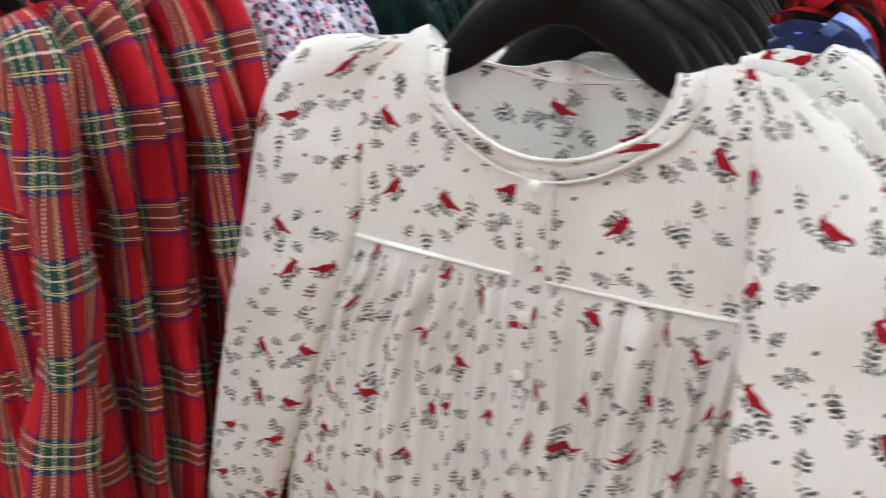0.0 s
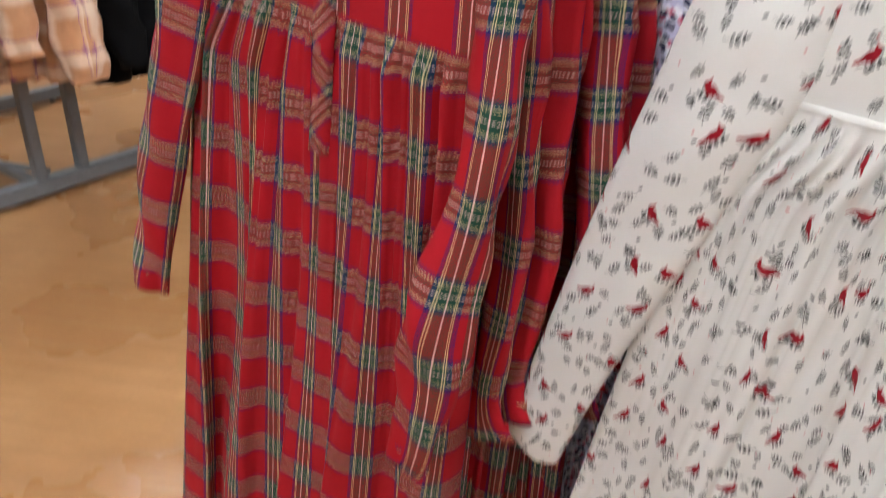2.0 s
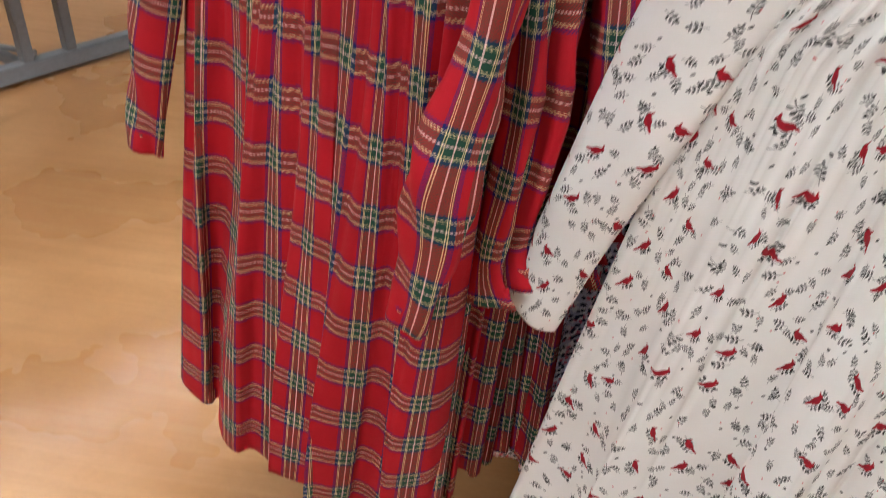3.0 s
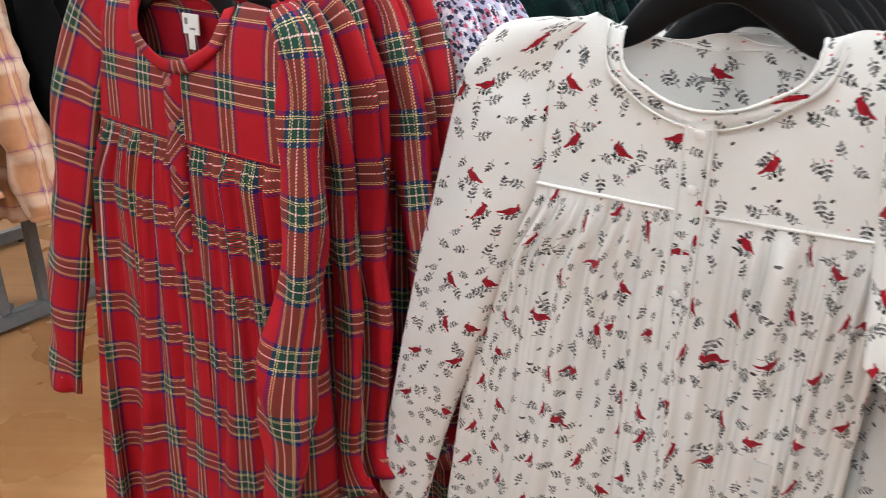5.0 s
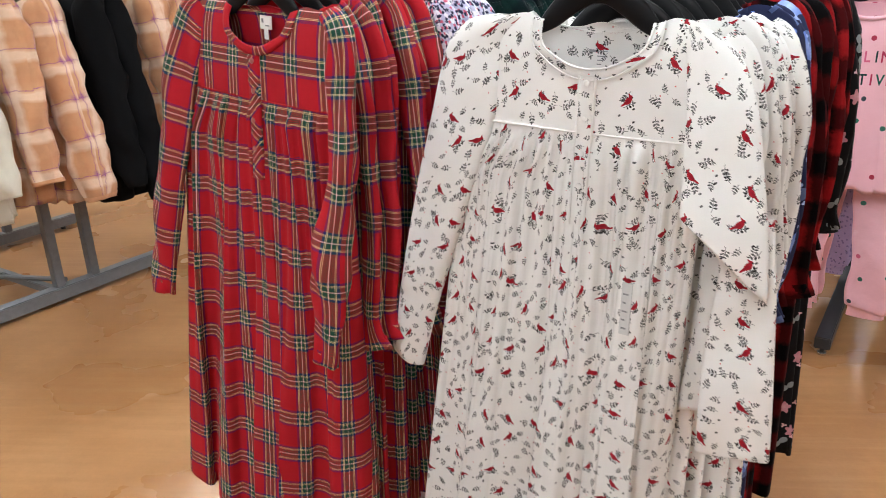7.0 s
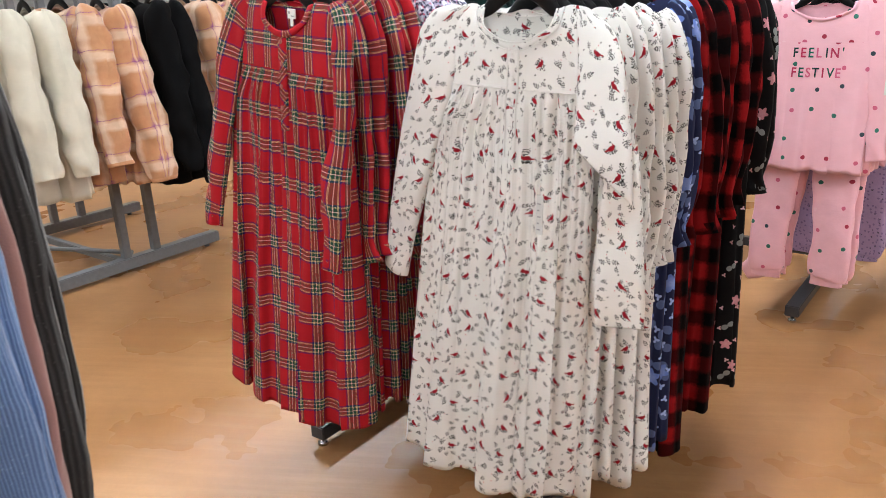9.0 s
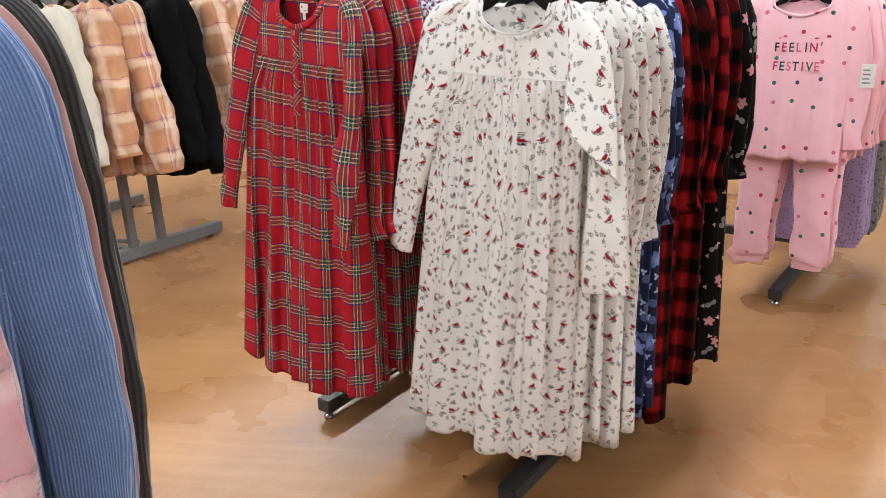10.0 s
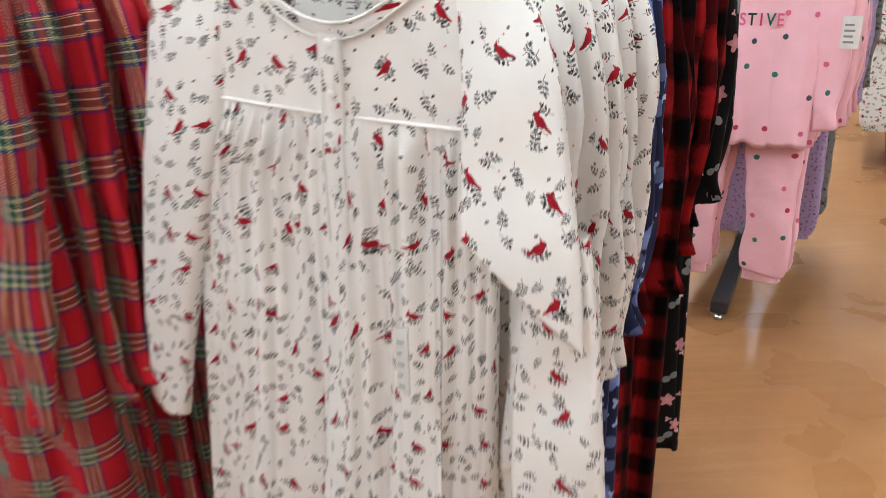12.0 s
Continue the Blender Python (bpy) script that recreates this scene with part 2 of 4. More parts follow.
def ribbed(name, colour, dark, width=0.0045):
    g = Graph(name)
    uv = g.uv()
    u, v, _ = g.xyz(uv)
    wob = g.noise(uv, 30, 2) * 0.002
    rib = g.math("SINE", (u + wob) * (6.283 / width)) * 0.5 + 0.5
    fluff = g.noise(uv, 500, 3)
    # shade in the grooves between ribs is painted in with the dark colour
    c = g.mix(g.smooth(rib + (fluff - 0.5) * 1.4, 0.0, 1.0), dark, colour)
    c = g.mix((g.noise(uv, 220, 3) > 0.66) * 0.35, c, [min(1, k * 2.2 + 0.05) for k in colour])
    return g.done(fabric_wear(g, uv, c, 0.15), 0.95, rib + fluff * 0.5, 0.0008, sheen=0.3)


def cloth(name, colour, grain=500.0, bump=0.0006, vary=0.15, rough=0.9):
    g = Graph(name)
    uv = g.uv()
    c = g.mix(g.noise(uv, 10, 4), colour, [k * 0.85 for k in colour])
    return g.done(fabric_wear(g, uv, c, vary), rough, g.noise(uv, grain, 4), bump, sheen=0.2 if min(colour) > 0.1 else 0.0, spec=0.3 if max(colour) > 0.05 else 0.1)


def concrete():
    g = Graph("polished_stained_concrete")
    p = g.obj()
    x, y, z = g.xyz(p)
    big, mid = g.noise(p, 0.5, 3, 0.5), g.noise(p, 1.7, 4, 0.5)
    fine, speck = g.noise(p, 75, 4, 0.7), g.noise(p, 22, 5, 0.7)
    c = g.mix(g.smooth(big * 0.55 + mid * 0.45, 0.26, 0.74), (0.26, 0.113, 0.040), (0.42, 0.210, 0.086))
    c = g.mix(g.smooth(mid, 0.45, 0.90, 0.0, 0.5), c, (0.54, 0.32, 0.16))
    c = scaled(g, c, g.smooth(fine, 0.3, 0.7, 0.96, 1.04))
    c = scaled(g, c, g.smooth(speck, 0.3, 0.7, 0.96, 1.04))
    # trowel and trolley streaks
    along, across = x * 0.88 + y * 0.47, y * 0.88 - x * 0.47
    s = g.noise(g.vec(along * 0.9, across * 17.0, 0.0), 1.5, 4, 0.65)
    patch = g.smooth(g.noise(p, 0.8, 2), 0.35, 0.7)
    c = g.mix(g.smooth(s, 0.45, 0.80, 0.0, 0.34) * patch, c, (0.62, 0.38, 0.21))
    s2 = g.noise(g.vec(along * 1.2 + 9.0, across * 13.0, 0.0), 1.2, 3, 0.6)
    c = g.mix(g.smooth(s2, 0.45, 0.85, 0.0, 0.20), c, (0.19, 0.085, 0.032))
    return g.done(c, g.smooth(mid, 0.3, 0.7, 0.24, 0.34), spec=0.4)


def glow(name, colour, strength):
    g = Graph(name)
    b = g.bsdf
    b.inputs["Base Color"].default_value = (0.8, 0.8, 0.8, 1)
    b.inputs["Emission Color"].default_value = (*colour, 1)
    b.inputs["Emission Strength"].default_value = strength
    return g.m


TARTAN, BIRDS, BUFFALO, DOTS = tartan(), cardinal_print(), buffalo(), dotted_pink()
LAVENDER = speckled("lavender_ditsy_floral", (0.60, 0.58, 0.76), [((0.88, 0.86, 0.92), 0.5, 0.6, 0.8), ((0.62, 0.12, 0.20), 0.33, 0.45, 1.0), ((0.02, 0.025, 0.07), 0.36, 0.75, 1.15)], 95.0)
NAVY = flowers("navy_with_blue_flowers", (0.010, 0.014, 0.045), (0.13, 0.21, 0.55), (0.36, 0.46, 0.75), (0.09, 0.13, 0.27), 11.0, 0.021)
BLACKFLOWER = flowers("black_with_pink_flowers", (0.003, 0.003, 0.004), (0.60, 0.25, 0.30), (0.75, 0.45, 0.48), (0.25, 0.27, 0.27), 8.0, 0.015)
GREENPLAID = soft_plaid("dark_green_plaid_flannel", (0.003, 0.010, 0.011), (0.007, 0.030, 0.026), (0.003, 0.005, 0.010), (0.04, 0.05, 0.05), 0.08)
PEACH = soft_plaid("peach_plaid_sherpa", (0.54, 0.27, 0.14), (0.78, 0.62, 0.50), (0.46, 0.19, 0.09), (0.20, 0.045, 0.22), 0.17)
PEACHRIB = cloth("peach_ribbed_knit", (0.62, 0.31, 0.16))
CREAM = cloth("cream_fleece", (0.67, 0.62, 0.51), 220.0, 0.004, 0.12)
BLACKFLEECE = cloth("black_fleece", (0.003, 0.003, 0.0036), 300.0, 0.002)
# ribbed knits: the second colour is the painted groove shade
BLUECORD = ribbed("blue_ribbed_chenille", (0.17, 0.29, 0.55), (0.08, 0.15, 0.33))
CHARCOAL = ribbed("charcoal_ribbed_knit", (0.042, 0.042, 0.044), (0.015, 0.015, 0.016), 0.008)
DUSTY = cloth("dusty_pink_knit", (0.36, 0.19, 0.17))
PALEPLAID = soft_plaid("pale_pink_plaid_flannel", (0.74, 0.40, 0.44), (0.80, 0.66, 0.66), (0.50, 0.40, 0.43), (0.30, 0.26, 0.28), 0.12)
SKYBLUE = cloth("sky_blue_jersey", (0.36, 0.52, 0.80))
PINKPLAIN = cloth("plain_pink_jersey", (0.80, 0.40, 0.47), vary=0.08)
LILAC = speckled("lilac_jersey_with_small_print", (0.40, 0.30, 0.52), [((0.22, 0.16, 0.32), 0.25, 0.5, 1.0), ((0.05, 0.04, 0.08), 0.14, 0.3, 0.8)], 60.0)
GREYKNIT = speckled("grey_jersey_with_small_print", (0.20, 0.20, 0.20), [((0.10, 0.10, 0.10), 0.3, 0.5, 1.0), ((0.04, 0.04, 0.04), 0.18, 0.3, 0.6)], 50.0)
TEAL = flowers("dark_teal_tropical_print", (0.008, 0.02, 0.02), (0.05, 0.22, 0.20), (0.10, 0.30, 0.24), (0.02, 0.12, 0.05), 12.0, 0.03)
REDTRIM = cloth("plain_red_flannel", (0.36, 0.005, 0.010), vary=0.08)
WHITETRIM = cloth("white_cotton_trim", (0.84, 0.82, 0.79), vary=0.04)
LABEL = plain("white_satin_label", (0.82, 0.81, 0.78), 0.5)
INK = plain("grey_ink", (0.26, 0.26, 0.27), 0.7)
HANGER = plain("black_hanger_plastic", (0.004, 0.004, 0.005), 0.42, spec=0.2, vary=0.05)
CLEAR = plain("cloudy_clear_plastic", (0.62, 0.62, 0.61), 0.2)
STEEL = plain("chromed_steel", (0.62, 0.62, 0.63), 0.18, metal=1.0)
GREYSTEEL = plain("grey_painted_steel", (0.16, 0.165, 0.175), 0.4, vary=0.15)
DARKSTEEL = plain("dark_powder_coated_steel", (0.035, 0.036, 0.04), 0.35, vary=0.15)
PEARL = plain("pale_red_button", (0.34, 0.10, 0.09), 0.3)
WBUTTON = plain("white_button", (0.8, 0.79, 0.76), 0.3)
FLOOR = concrete()
WALLPAINT = plain("grey_wall_paint", (0.28, 0.28, 0.275), 0.7, grain=15)
CEILPAINT = plain("grey_ceiling_paint", (0.16, 0.16, 0.16), 0.8, grain=15)
TUBE = glow("lamp_diffuser", (0.93, 0.98, 1.01), LAMP)
LITTER = plain("dry_leaf_brown", (0.16, 0.075, 0.03), 0.8)
PAPER = plain("white_card", (0.75, 0.72, 0.70), 0.6)


# ---------------------------------------------------------------- mesh helpers
def raw_mesh(name, verts, faces, uvs, mat, smooth=True):
    me = bpy.data.meshes.new(name)
    me.from_pydata(verts, [], faces)
    if uvs is not None:
        lay = me.uv_layers.new(name="UVMap")
        lay.data.foreach_set("uv", np.asarray(uvs, dtype=np.float32).ravel())
    me.materials.append(mat)
    if smooth:
        me.polygons.foreach_set("use_smooth", [True] * len(me.polygons))
    me.update()
    return me


def sheet(name, P, UV, mat, parent=None, closed=False, label=""):
    """A cloth sheet from a grid of places; closed joins the last column to the first (UV has one column more)."""
    r, c = P.shape[:2]
    n = c if closed else c - 1
    i = np.arange(r - 1)[:, None]
    j = np.arange(n)[None, :]
    k = (j + 1) % c
    faces = np.stack([i * c + j, (i + 1) * c + j, (i + 1) * c + k, i * c + k], -1).reshape(-1, 4)
    uv = np.stack([UV[i, j], UV[i + 1, j], UV[i + 1, j + 1], UV[i, j + 1]], 2).reshape(-1, 2)
    me = raw_mesh(name, P.reshape(-1, 3).tolist(), faces.tolist(), uv, mat)
    ob = new(name, me)
    if parent:
        ob.parent = parent
    return tagged(ob, label)


def part(name, bm, material, parent=None, label="", smooth=False):
    me = bpy.data.meshes.new(name)
    bm.to_mesh(me)
    bm.free()
    me.materials.append(material)
    if smooth:
        me.polygons.foreach_set("use_smooth", [True] * len(me.polygons))
    ob = new(name, me)
    if parent:
        ob.parent = parent
    return tagged(ob, label)


def box_bm(lo, hi, bevel=0.0, bm=None):
    bm = bm or bmesh.new()
    m = Matrix.Translation([(a + b) / 2 for a, b in zip(lo, hi)]) @ Matrix.Diagonal([b - a for a, b in zip(lo, hi)] + [1])
    r = bmesh.ops.create_cube(bm, size=1, matrix=m)
    if bevel:
        es = {e for v in r["verts"] for e in v.link_edges}
        bmesh.ops.bevel(bm, geom=list(es), offset=bevel, segments=2, affect="EDGES", clamp_overlap=True)
    return bm


def rod_bm(points, radius, sides=10, bm=None, flat=1.0, up=(0, 0, 1)):
    """A rod swept along points; flat squeezes it along its second axis."""
    bm = bm or bmesh.new()
    pts = [Vector(p) for p in points]
    rings = []
    for i, p in enumerate(pts):
        t = (pts[min(i + 1, len(pts) - 1)] - pts[max(i - 1, 0)]).normalized()
        a = t.cross(Vector(up))
        a = a.normalized() if a.length > 1e-4 else Vector((1, 0, 0))
        b = t.cross(a).normalized()
        rad = radius[i] if isinstance(radius, (list, tuple)) else radius
        rings.append([bm.verts.new(p + a * math.cos(6.2832 * k / sides) * rad * flat + b * math.sin(6.2832 * k / sides) * rad) for k in range(sides)])
    for r0, r1 in zip(rings, rings[1:]):
        for k in range(sides):
            bm.faces.new((r0[k], r0[(k + 1) % sides], r1[(k + 1) % sides], r1[k]))
    bm.faces.new(rings[0][::-1])
    bm.faces.new(rings[-1])
    return bm


def thing(name, label, category, m=None, group="", kind=""):
    e = new(name)
    e.empty_display_size = 0.05
    if m is not None:
        e.matrix_world = m
    return tagged(e, label, category, group, kind)


def smoothstep(a, b, x):
    t = np.clip((x - a) / (b - a), 0, 1)
    return t * t * (3 - 2 * t)


def spline(pts, n):
    """A smooth line of n places through pts (rows of any width)."""
    P = np.asarray(pts, float)
    k = len(P)
    t = np.linspace(0, k - 1, n)
    i = np.clip(t.astype(int), 0, k - 2)
    f = (t - i)[:, None]
    p0, p1, p2, p3 = P[np.clip(i - 1, 0, k - 1)], P[i], P[i + 1], P[np.clip(i + 2, 0, k - 1)]
    return 0.5 * (2 * p1 + (p2 - p0) * f + (2 * p0 - 5 * p1 + 4 * p2 - p3) * f * f + (3 * p1 - p0 - 3 * p2 + p3) * f ** 3)


def ripple(rng, s, v, n, drift=0.15):
    """Sum of uneven waves across s (-1..1), wandering with v."""
    out = 0
    for k in range(3):
        w = n * (0.7 + 0.35 * k + rng.uniform(-0.1, 0.1))
        out = out + np.sin(2 * np.pi * (w * s * 0.5 + rng.uniform(0, 1) + drift * rng.uniform(-1, 1) * v)) * (1, 0.7, 0.5)[k]
    return out / 1.6


def pleat(rng, s, v, n, drift=0.2):
    """Rounded ridges with sharp valleys between, uneven in width."""
    ph = rng.uniform(0, 1) + drift * rng.uniform(-1, 1) * v + 0.35 * np.sin(2 * np.pi * (s * 1.3 + rng.uniform(0, 1))) + 0.2 * np.sin(2 * np.pi * (s * 3.1 + rng.uniform(0, 1) + v * 0.5))
    amp = 0.75 + 0.25 * np.sin(2 * np.pi * (s * 2.3 + rng.uniform(0, 1)) + 3 * v)
    return (2 * np.abs(np.sin(np.pi * (n * s * 0.5 + ph))) ** 0.8 - 1) * amp


def sleeve(name, path, mat, parent, seed, rows=34, cols=22, label="", cuff=None, wrinkle=0.0045):
    """A sleeve or leg: rows of path are x, y, z, half width, half thickness. cuff: material of a band at its end."""
    rng = np.random.RandomState(seed)
    S = spline(path, rows)
    C, w, t = S[:, :3], np.abs(S[:, 3]), np.abs(S[:, 4])
    T = np.gradient(C, axis=0)
    T /= np.linalg.norm(T, axis=1)[:, None] + 1e-9
    A = np.stack([-T[:, 2], np.zeros(rows), T[:, 0]], 1)
    A /= np.linalg.norm(A, axis=1)[:, None] + 1e-9
    B = np.cross(T, A)
    a = np.linspace(0, 2 * np.pi, cols, endpoint=False)
    L = np.concatenate([[0], np.cumsum(np.linalg.norm(np.diff(C, axis=0), axis=1))])
    wob = ripple(rng, a[None] / np.pi, L[:, None] * 3, 3.0, 1.2) * wrinkle + ripple(rng, a[None] / np.pi + L[:, None] * 6, L[:, None], 2.0, 1.0) * wrinkle
    ca, sa = np.cos(a), np.sin(a)
    sq = np.sign(sa) * np.abs(sa) ** 0.8
    P = C[:, None] + A[:, None] * ((w[:, None] + wob) * ca[None])[..., None] + B[:, None] * ((t[:, None] + wob) * sq[None])[..., None]
    # the end turns in
    inner = C[-1] + (P[-1] - C[-1]) * 0.8
    inner2 = inner - T[-1] * 0.03
    P = np.concatenate([P, inner[None], inner2[None]])
    ring = P[rows // 2]
    u = np.concatenate([[0], np.cumsum(np.linalg.norm(np.roll(ring, -1, 0) - ring, axis=1))])
    vv = np.concatenate([L, [L[-1] + 0.003, L[-1] + 0.03]])
    UV = np.stack(np.broadcast_arrays(u[None] + rng.uniform(0, 2), -vv[:, None] + rng.uniform(0, 2)), -1)
    ob = sheet(name, P, UV, mat, parent, True, label)
    if cuff is not None:
        k = max(2, int(rows * 0.09))
        Q = C[-k:, None] + (P[rows - k:rows] - C[-k:, None]) * 1.04
        Q = np.concatenate([Q, (C[-1] + (Q[-1] - C[-1]) * 0.8)[None] - T[-1] * 0.001])
        sheet("cuff", Q, UV[rows - k:rows + 1], cuff, ob, True)
    return ob


def folded_cloth(name, left, right, thick, mat, parent, seed, rows=36, cols=30, wrinkle=0.003):
    """A flattened tube of cloth between a left and a right edge line; its end may be cut at any slant."""
    rng = np.random.RandomState(seed)
    L, R, t = spline(left, rows), spline(right, rows), spline([(k,) for k in thick], rows)[:, 0]
    C, H = (L + R) / 2, (R - L) / 2
    T = np.gradient(C, axis=0)
    N = np.cross(H, T)
    N /= np.linalg.norm(N, axis=1)[:, None] + 1e-9
    a = np.linspace(0, 2 * np.pi, cols, endpoint=False)
    run = np.concatenate([[0], np.cumsum(np.linalg.norm(np.diff(C, axis=0), axis=1))])
    wob = (ripple(rng, a[None] / np.pi, run[:, None] * 3, 3.0, 1.2) + ripple(rng, a[None] / np.pi + run[:, None] * 7, run[:, None], 2.0, 1.0)) * wrinkle
    ca, sa = np.cos(a), np.sin(a)
    sq = np.sign(sa) * np.abs(sa) ** 0.7
    P = C[:, None] + H[:, None] * ca[None, :, None] + N[:, None] * ((t[:, None] + wob) * sq[None])[..., None]
    inner = C[-1] + (P[-1] - C[-1]) * 0.86 + (C[-1] - C[-2]) * 0.25
    inner2 = C[-3] + (P[-3] - C[-3]) * 0.7
    P = np.concatenate([P, inner[None], inner2[None]])
    ring = P[rows // 2]
    u = np.concatenate([[0], np.cumsum(np.linalg.norm(np.roll(ring, -1, 0) - ring, axis=1))])
    drop = np.concatenate([-P[..., 2], -P[:, :1, 2]], 1)
    UV = np.stack(np.broadcast_arrays(u[None] + rng.uniform(0, 2), -drop + rng.uniform(0, 2)), -1)
    return sheet(name, P, UV, mat, parent, True)


def bodice(parent, mat, seed, sw=0.17, nw=0.087, drop=0.012, neck=0.08, back=0.012, yoke=0.17, length=1.12, left=0.3, right=0.3, shift=0.0,
           thick=0.045, flare=0.06, gather=0.004, fold=0.014, cloth_w=1.0, cols=110, rows=44, swing=0.0, names=("yoke", "skirt")):
    """The body of a garment, its top at z = 0: a yoke (or none) and a hanging skirt with folds. Returns the front surface as a function of x and z."""
    rng = np.random.RandomState(seed)
    a = np.linspace(0, 2 * np.pi, 2 * cols, endpoint=False)
    s = -np.cos(a)
    front = (np.sin(a) >= 0)
    sy = -np.sign(np.sin(a)) * np.abs(np.sin(a)) ** 0.5

    def shoulder(x):
        return -0.014 * np.exp(-((np.abs(x) - nw) / 0.018) ** 2) - drop * np.clip((np.abs(x) - nw) / (sw - nw), 0, 1) - 0.05 * np.clip((np.abs(x) - sw + 0.025) / 0.05, 0, 1.3) ** 2

    def top(x, f):
        q = np.sqrt(np.clip(1 - (x / nw) ** 2, 0, 1))
        return shoulder(x) - np.where(np.abs(x) < nw, np.where(f, neck * q ** 0.9, back * q), 0)

    def depth(z, x):
        below = np.maximum(shoulder(x) - z, 0)
        return (thick * (1 - np.exp(-below / 0.035))) + flare * smoothstep(0.1, 1.0, below / length) * below / length

    hw_y = sw + 0.012
    zy = -yoke
    # yoke
    v = np.linspace(0, 1, 16)[:, None]
    x0 = s * sw
    tz = top(x0, front)[None]
    z = tz + (zy - tz) * v
    x = s[None] * (sw + (hw_y - sw) * v)
    y = sy[None] * depth(z, x) / 2
    y += np.where(front, -1, 1)[None] * ripple(rng, s[None], v, 1.5) * 0.002 * v
    P = np.stack([x, y, z], -1)
    s2 = np.append(s, -1.0)
    fr2 = np.append(front, False)
    uo, vo = rng.uniform(0, 3), rng.uniform(0, 3)
    U1 = np.where(fr2, s2 * hw_y, 2 * hw_y - s2 * hw_y)[None] + 0 * v
    Z1 = np.concatenate([z, z[:, :1]], 1)
    sheet(names[0], P, np.stack([U1 + uo, Z1 + vo], -1), mat, parent, True)
    # skirt
    v = np.linspace(0, 1, rows)[:, None]
    bot = -length + 0.007 * ripple(rng, s, 0.0, 5)[None]
    z = zy + (bot - zy) * v
    e = smoothstep(0.0, 0.10, v) * (0.25 + 0.75 * v ** 0.8)
    half = np.where(s < 0, hw_y + (left - hw_y) * e, hw_y + (right - hw_y) * e)
    g1 = gather * np.exp(-v / 0.35) * smoothstep(0, 0.035, v)
    g2 = fold * smoothstep(0.0, 0.9, v) ** 0.7
    edge = 1 - np.abs(s[None]) ** 8
    sd = s[None] + 0.03 * np.sin(5 * v + rng.uniform(0, 6)) * v
    waves = pleat(rng, sd, v, 21, 0.25) * g1 + pleat(rng, sd, v, 9, 0.4) * (g1 * 0.8 + g2 * (0.28 - 0.26 * v)) + ripple(rng, sd, v, 4.2, 0.5) * g2
    side = ripple(rng, s[None], v, 6.5, 0.5) * g2 * 0.8
    x = s[None] * half + shift * v ** 1.2 + side * edge
    y = sy[None] * depth(z, s[None] * hw_y * np.ones_like(v)) / 2 + np.where(front, -1, 1)[None] * waves * edge
    y = y + swing * v * np.clip(s[None], -0.2, 1) ** 2 * np.sign(s[None])
    P = np.stack([x, y, z + 0 * x], -1)
    inn = P[-1] * np.array([0.985, 0.9, 1]) + np.array([0, 0, 0.001])
    inn2 = inn + np.array([0, 0, 0.03])
    P = np.concatenate([P, inn[None], inn2[None]])
    ring = P[int(rows * 0.75)]
    arc = np.concatenate([[0], np.cumsum(np.linalg.norm(np.roll(ring, -1, 0) - ring, axis=1))])
    arc = (arc - arc[cols // 2]) * cloth_w
    vv = np.concatenate([v, [[1.0], [0.97]]])
    U2 = arc[None] + 0 * vv
    Z2 = np.concatenate([P[..., 2], P[:, :1, 2]], 1)
    sheet(names[1], P, np.stack([U2 + uo + 0.03, Z2 + vo], -1), mat, parent, True)

    def surface(px, pz):
        """y of the front at x, z above the yoke line."""
        px, pz = np.asarray(px, float), np.asarray(pz, float)
        ss = np.clip(px / hw_y, -1, 1)
        return -np.sqrt(1 - ss ** 2) ** 0.5 * depth(pz, px) / 2

    return surface, top


def neck_band(parent, surface, top, mat, nw, width, name="collar", lift=0.003, stand=0.0, edging=None):
    """A band round the neckline, front and back."""
    n = 60
    th = np.linspace(0, np.pi, n)
    xs = np.concatenate([-nw * np.cos(th), (nw * np.cos(th))[1:-1]])
    f = np.arange(len(xs)) < n
    z = top(xs, f)
    y = np.where(f, surface(xs, z) - lift, -surface(xs, z) + lift)
    C = np.stack([xs, y, z], -1)
    mid = C.mean(0)
    out = C - mid
    out[:, 1] = 0
    out /= np.linalg.norm(out, axis=1)[:, None] + 1e-9
    fy = np.where(f, -1.0, 1.0)[:, None] * np.array([[0, 1, 0]])
    rows = [C - out * stand * 0.5 - fy * 0.002, C - out * stand + fy * 0.001, C + fy * 0.002, C + out * width * 0.5 + fy * 0.002, C + out * width + fy * 0.001, C + out * width - fy * 0.003]
    P = np.stack(rows)
    L = np.concatenate([[0], np.cumsum(np.linalg.norm(np.diff(np.concatenate([C, C[:1]]), axis=0), axis=1))])
    h = np.array([0, 0.004, 0.01, 0.018, 0.026, 0.03])
    UV = np.stack(np.broadcast_arrays(L[None], h[:, None]), -1)
    if edging is not None:
        ring = [tuple(p) for p in C + fy * 0.003] + [tuple((C + fy * 0.003)[0])]
        part("neck_edging", rod_bm(ring, [0.0016 + 0.0007 * (k % 2) for k in range(len(ring))], 6), edging, parent, smooth=True)
        low = [tuple(p) for p in (C + out * width + fy * 0.0025)[:n]]
        part("neck_edging", rod_bm(low, [0.0011 + 0.0006 * (k % 2) for k in range(len(low))], 6), edging, parent, smooth=True)
    return sheet(name, P, UV, mat, parent, True)


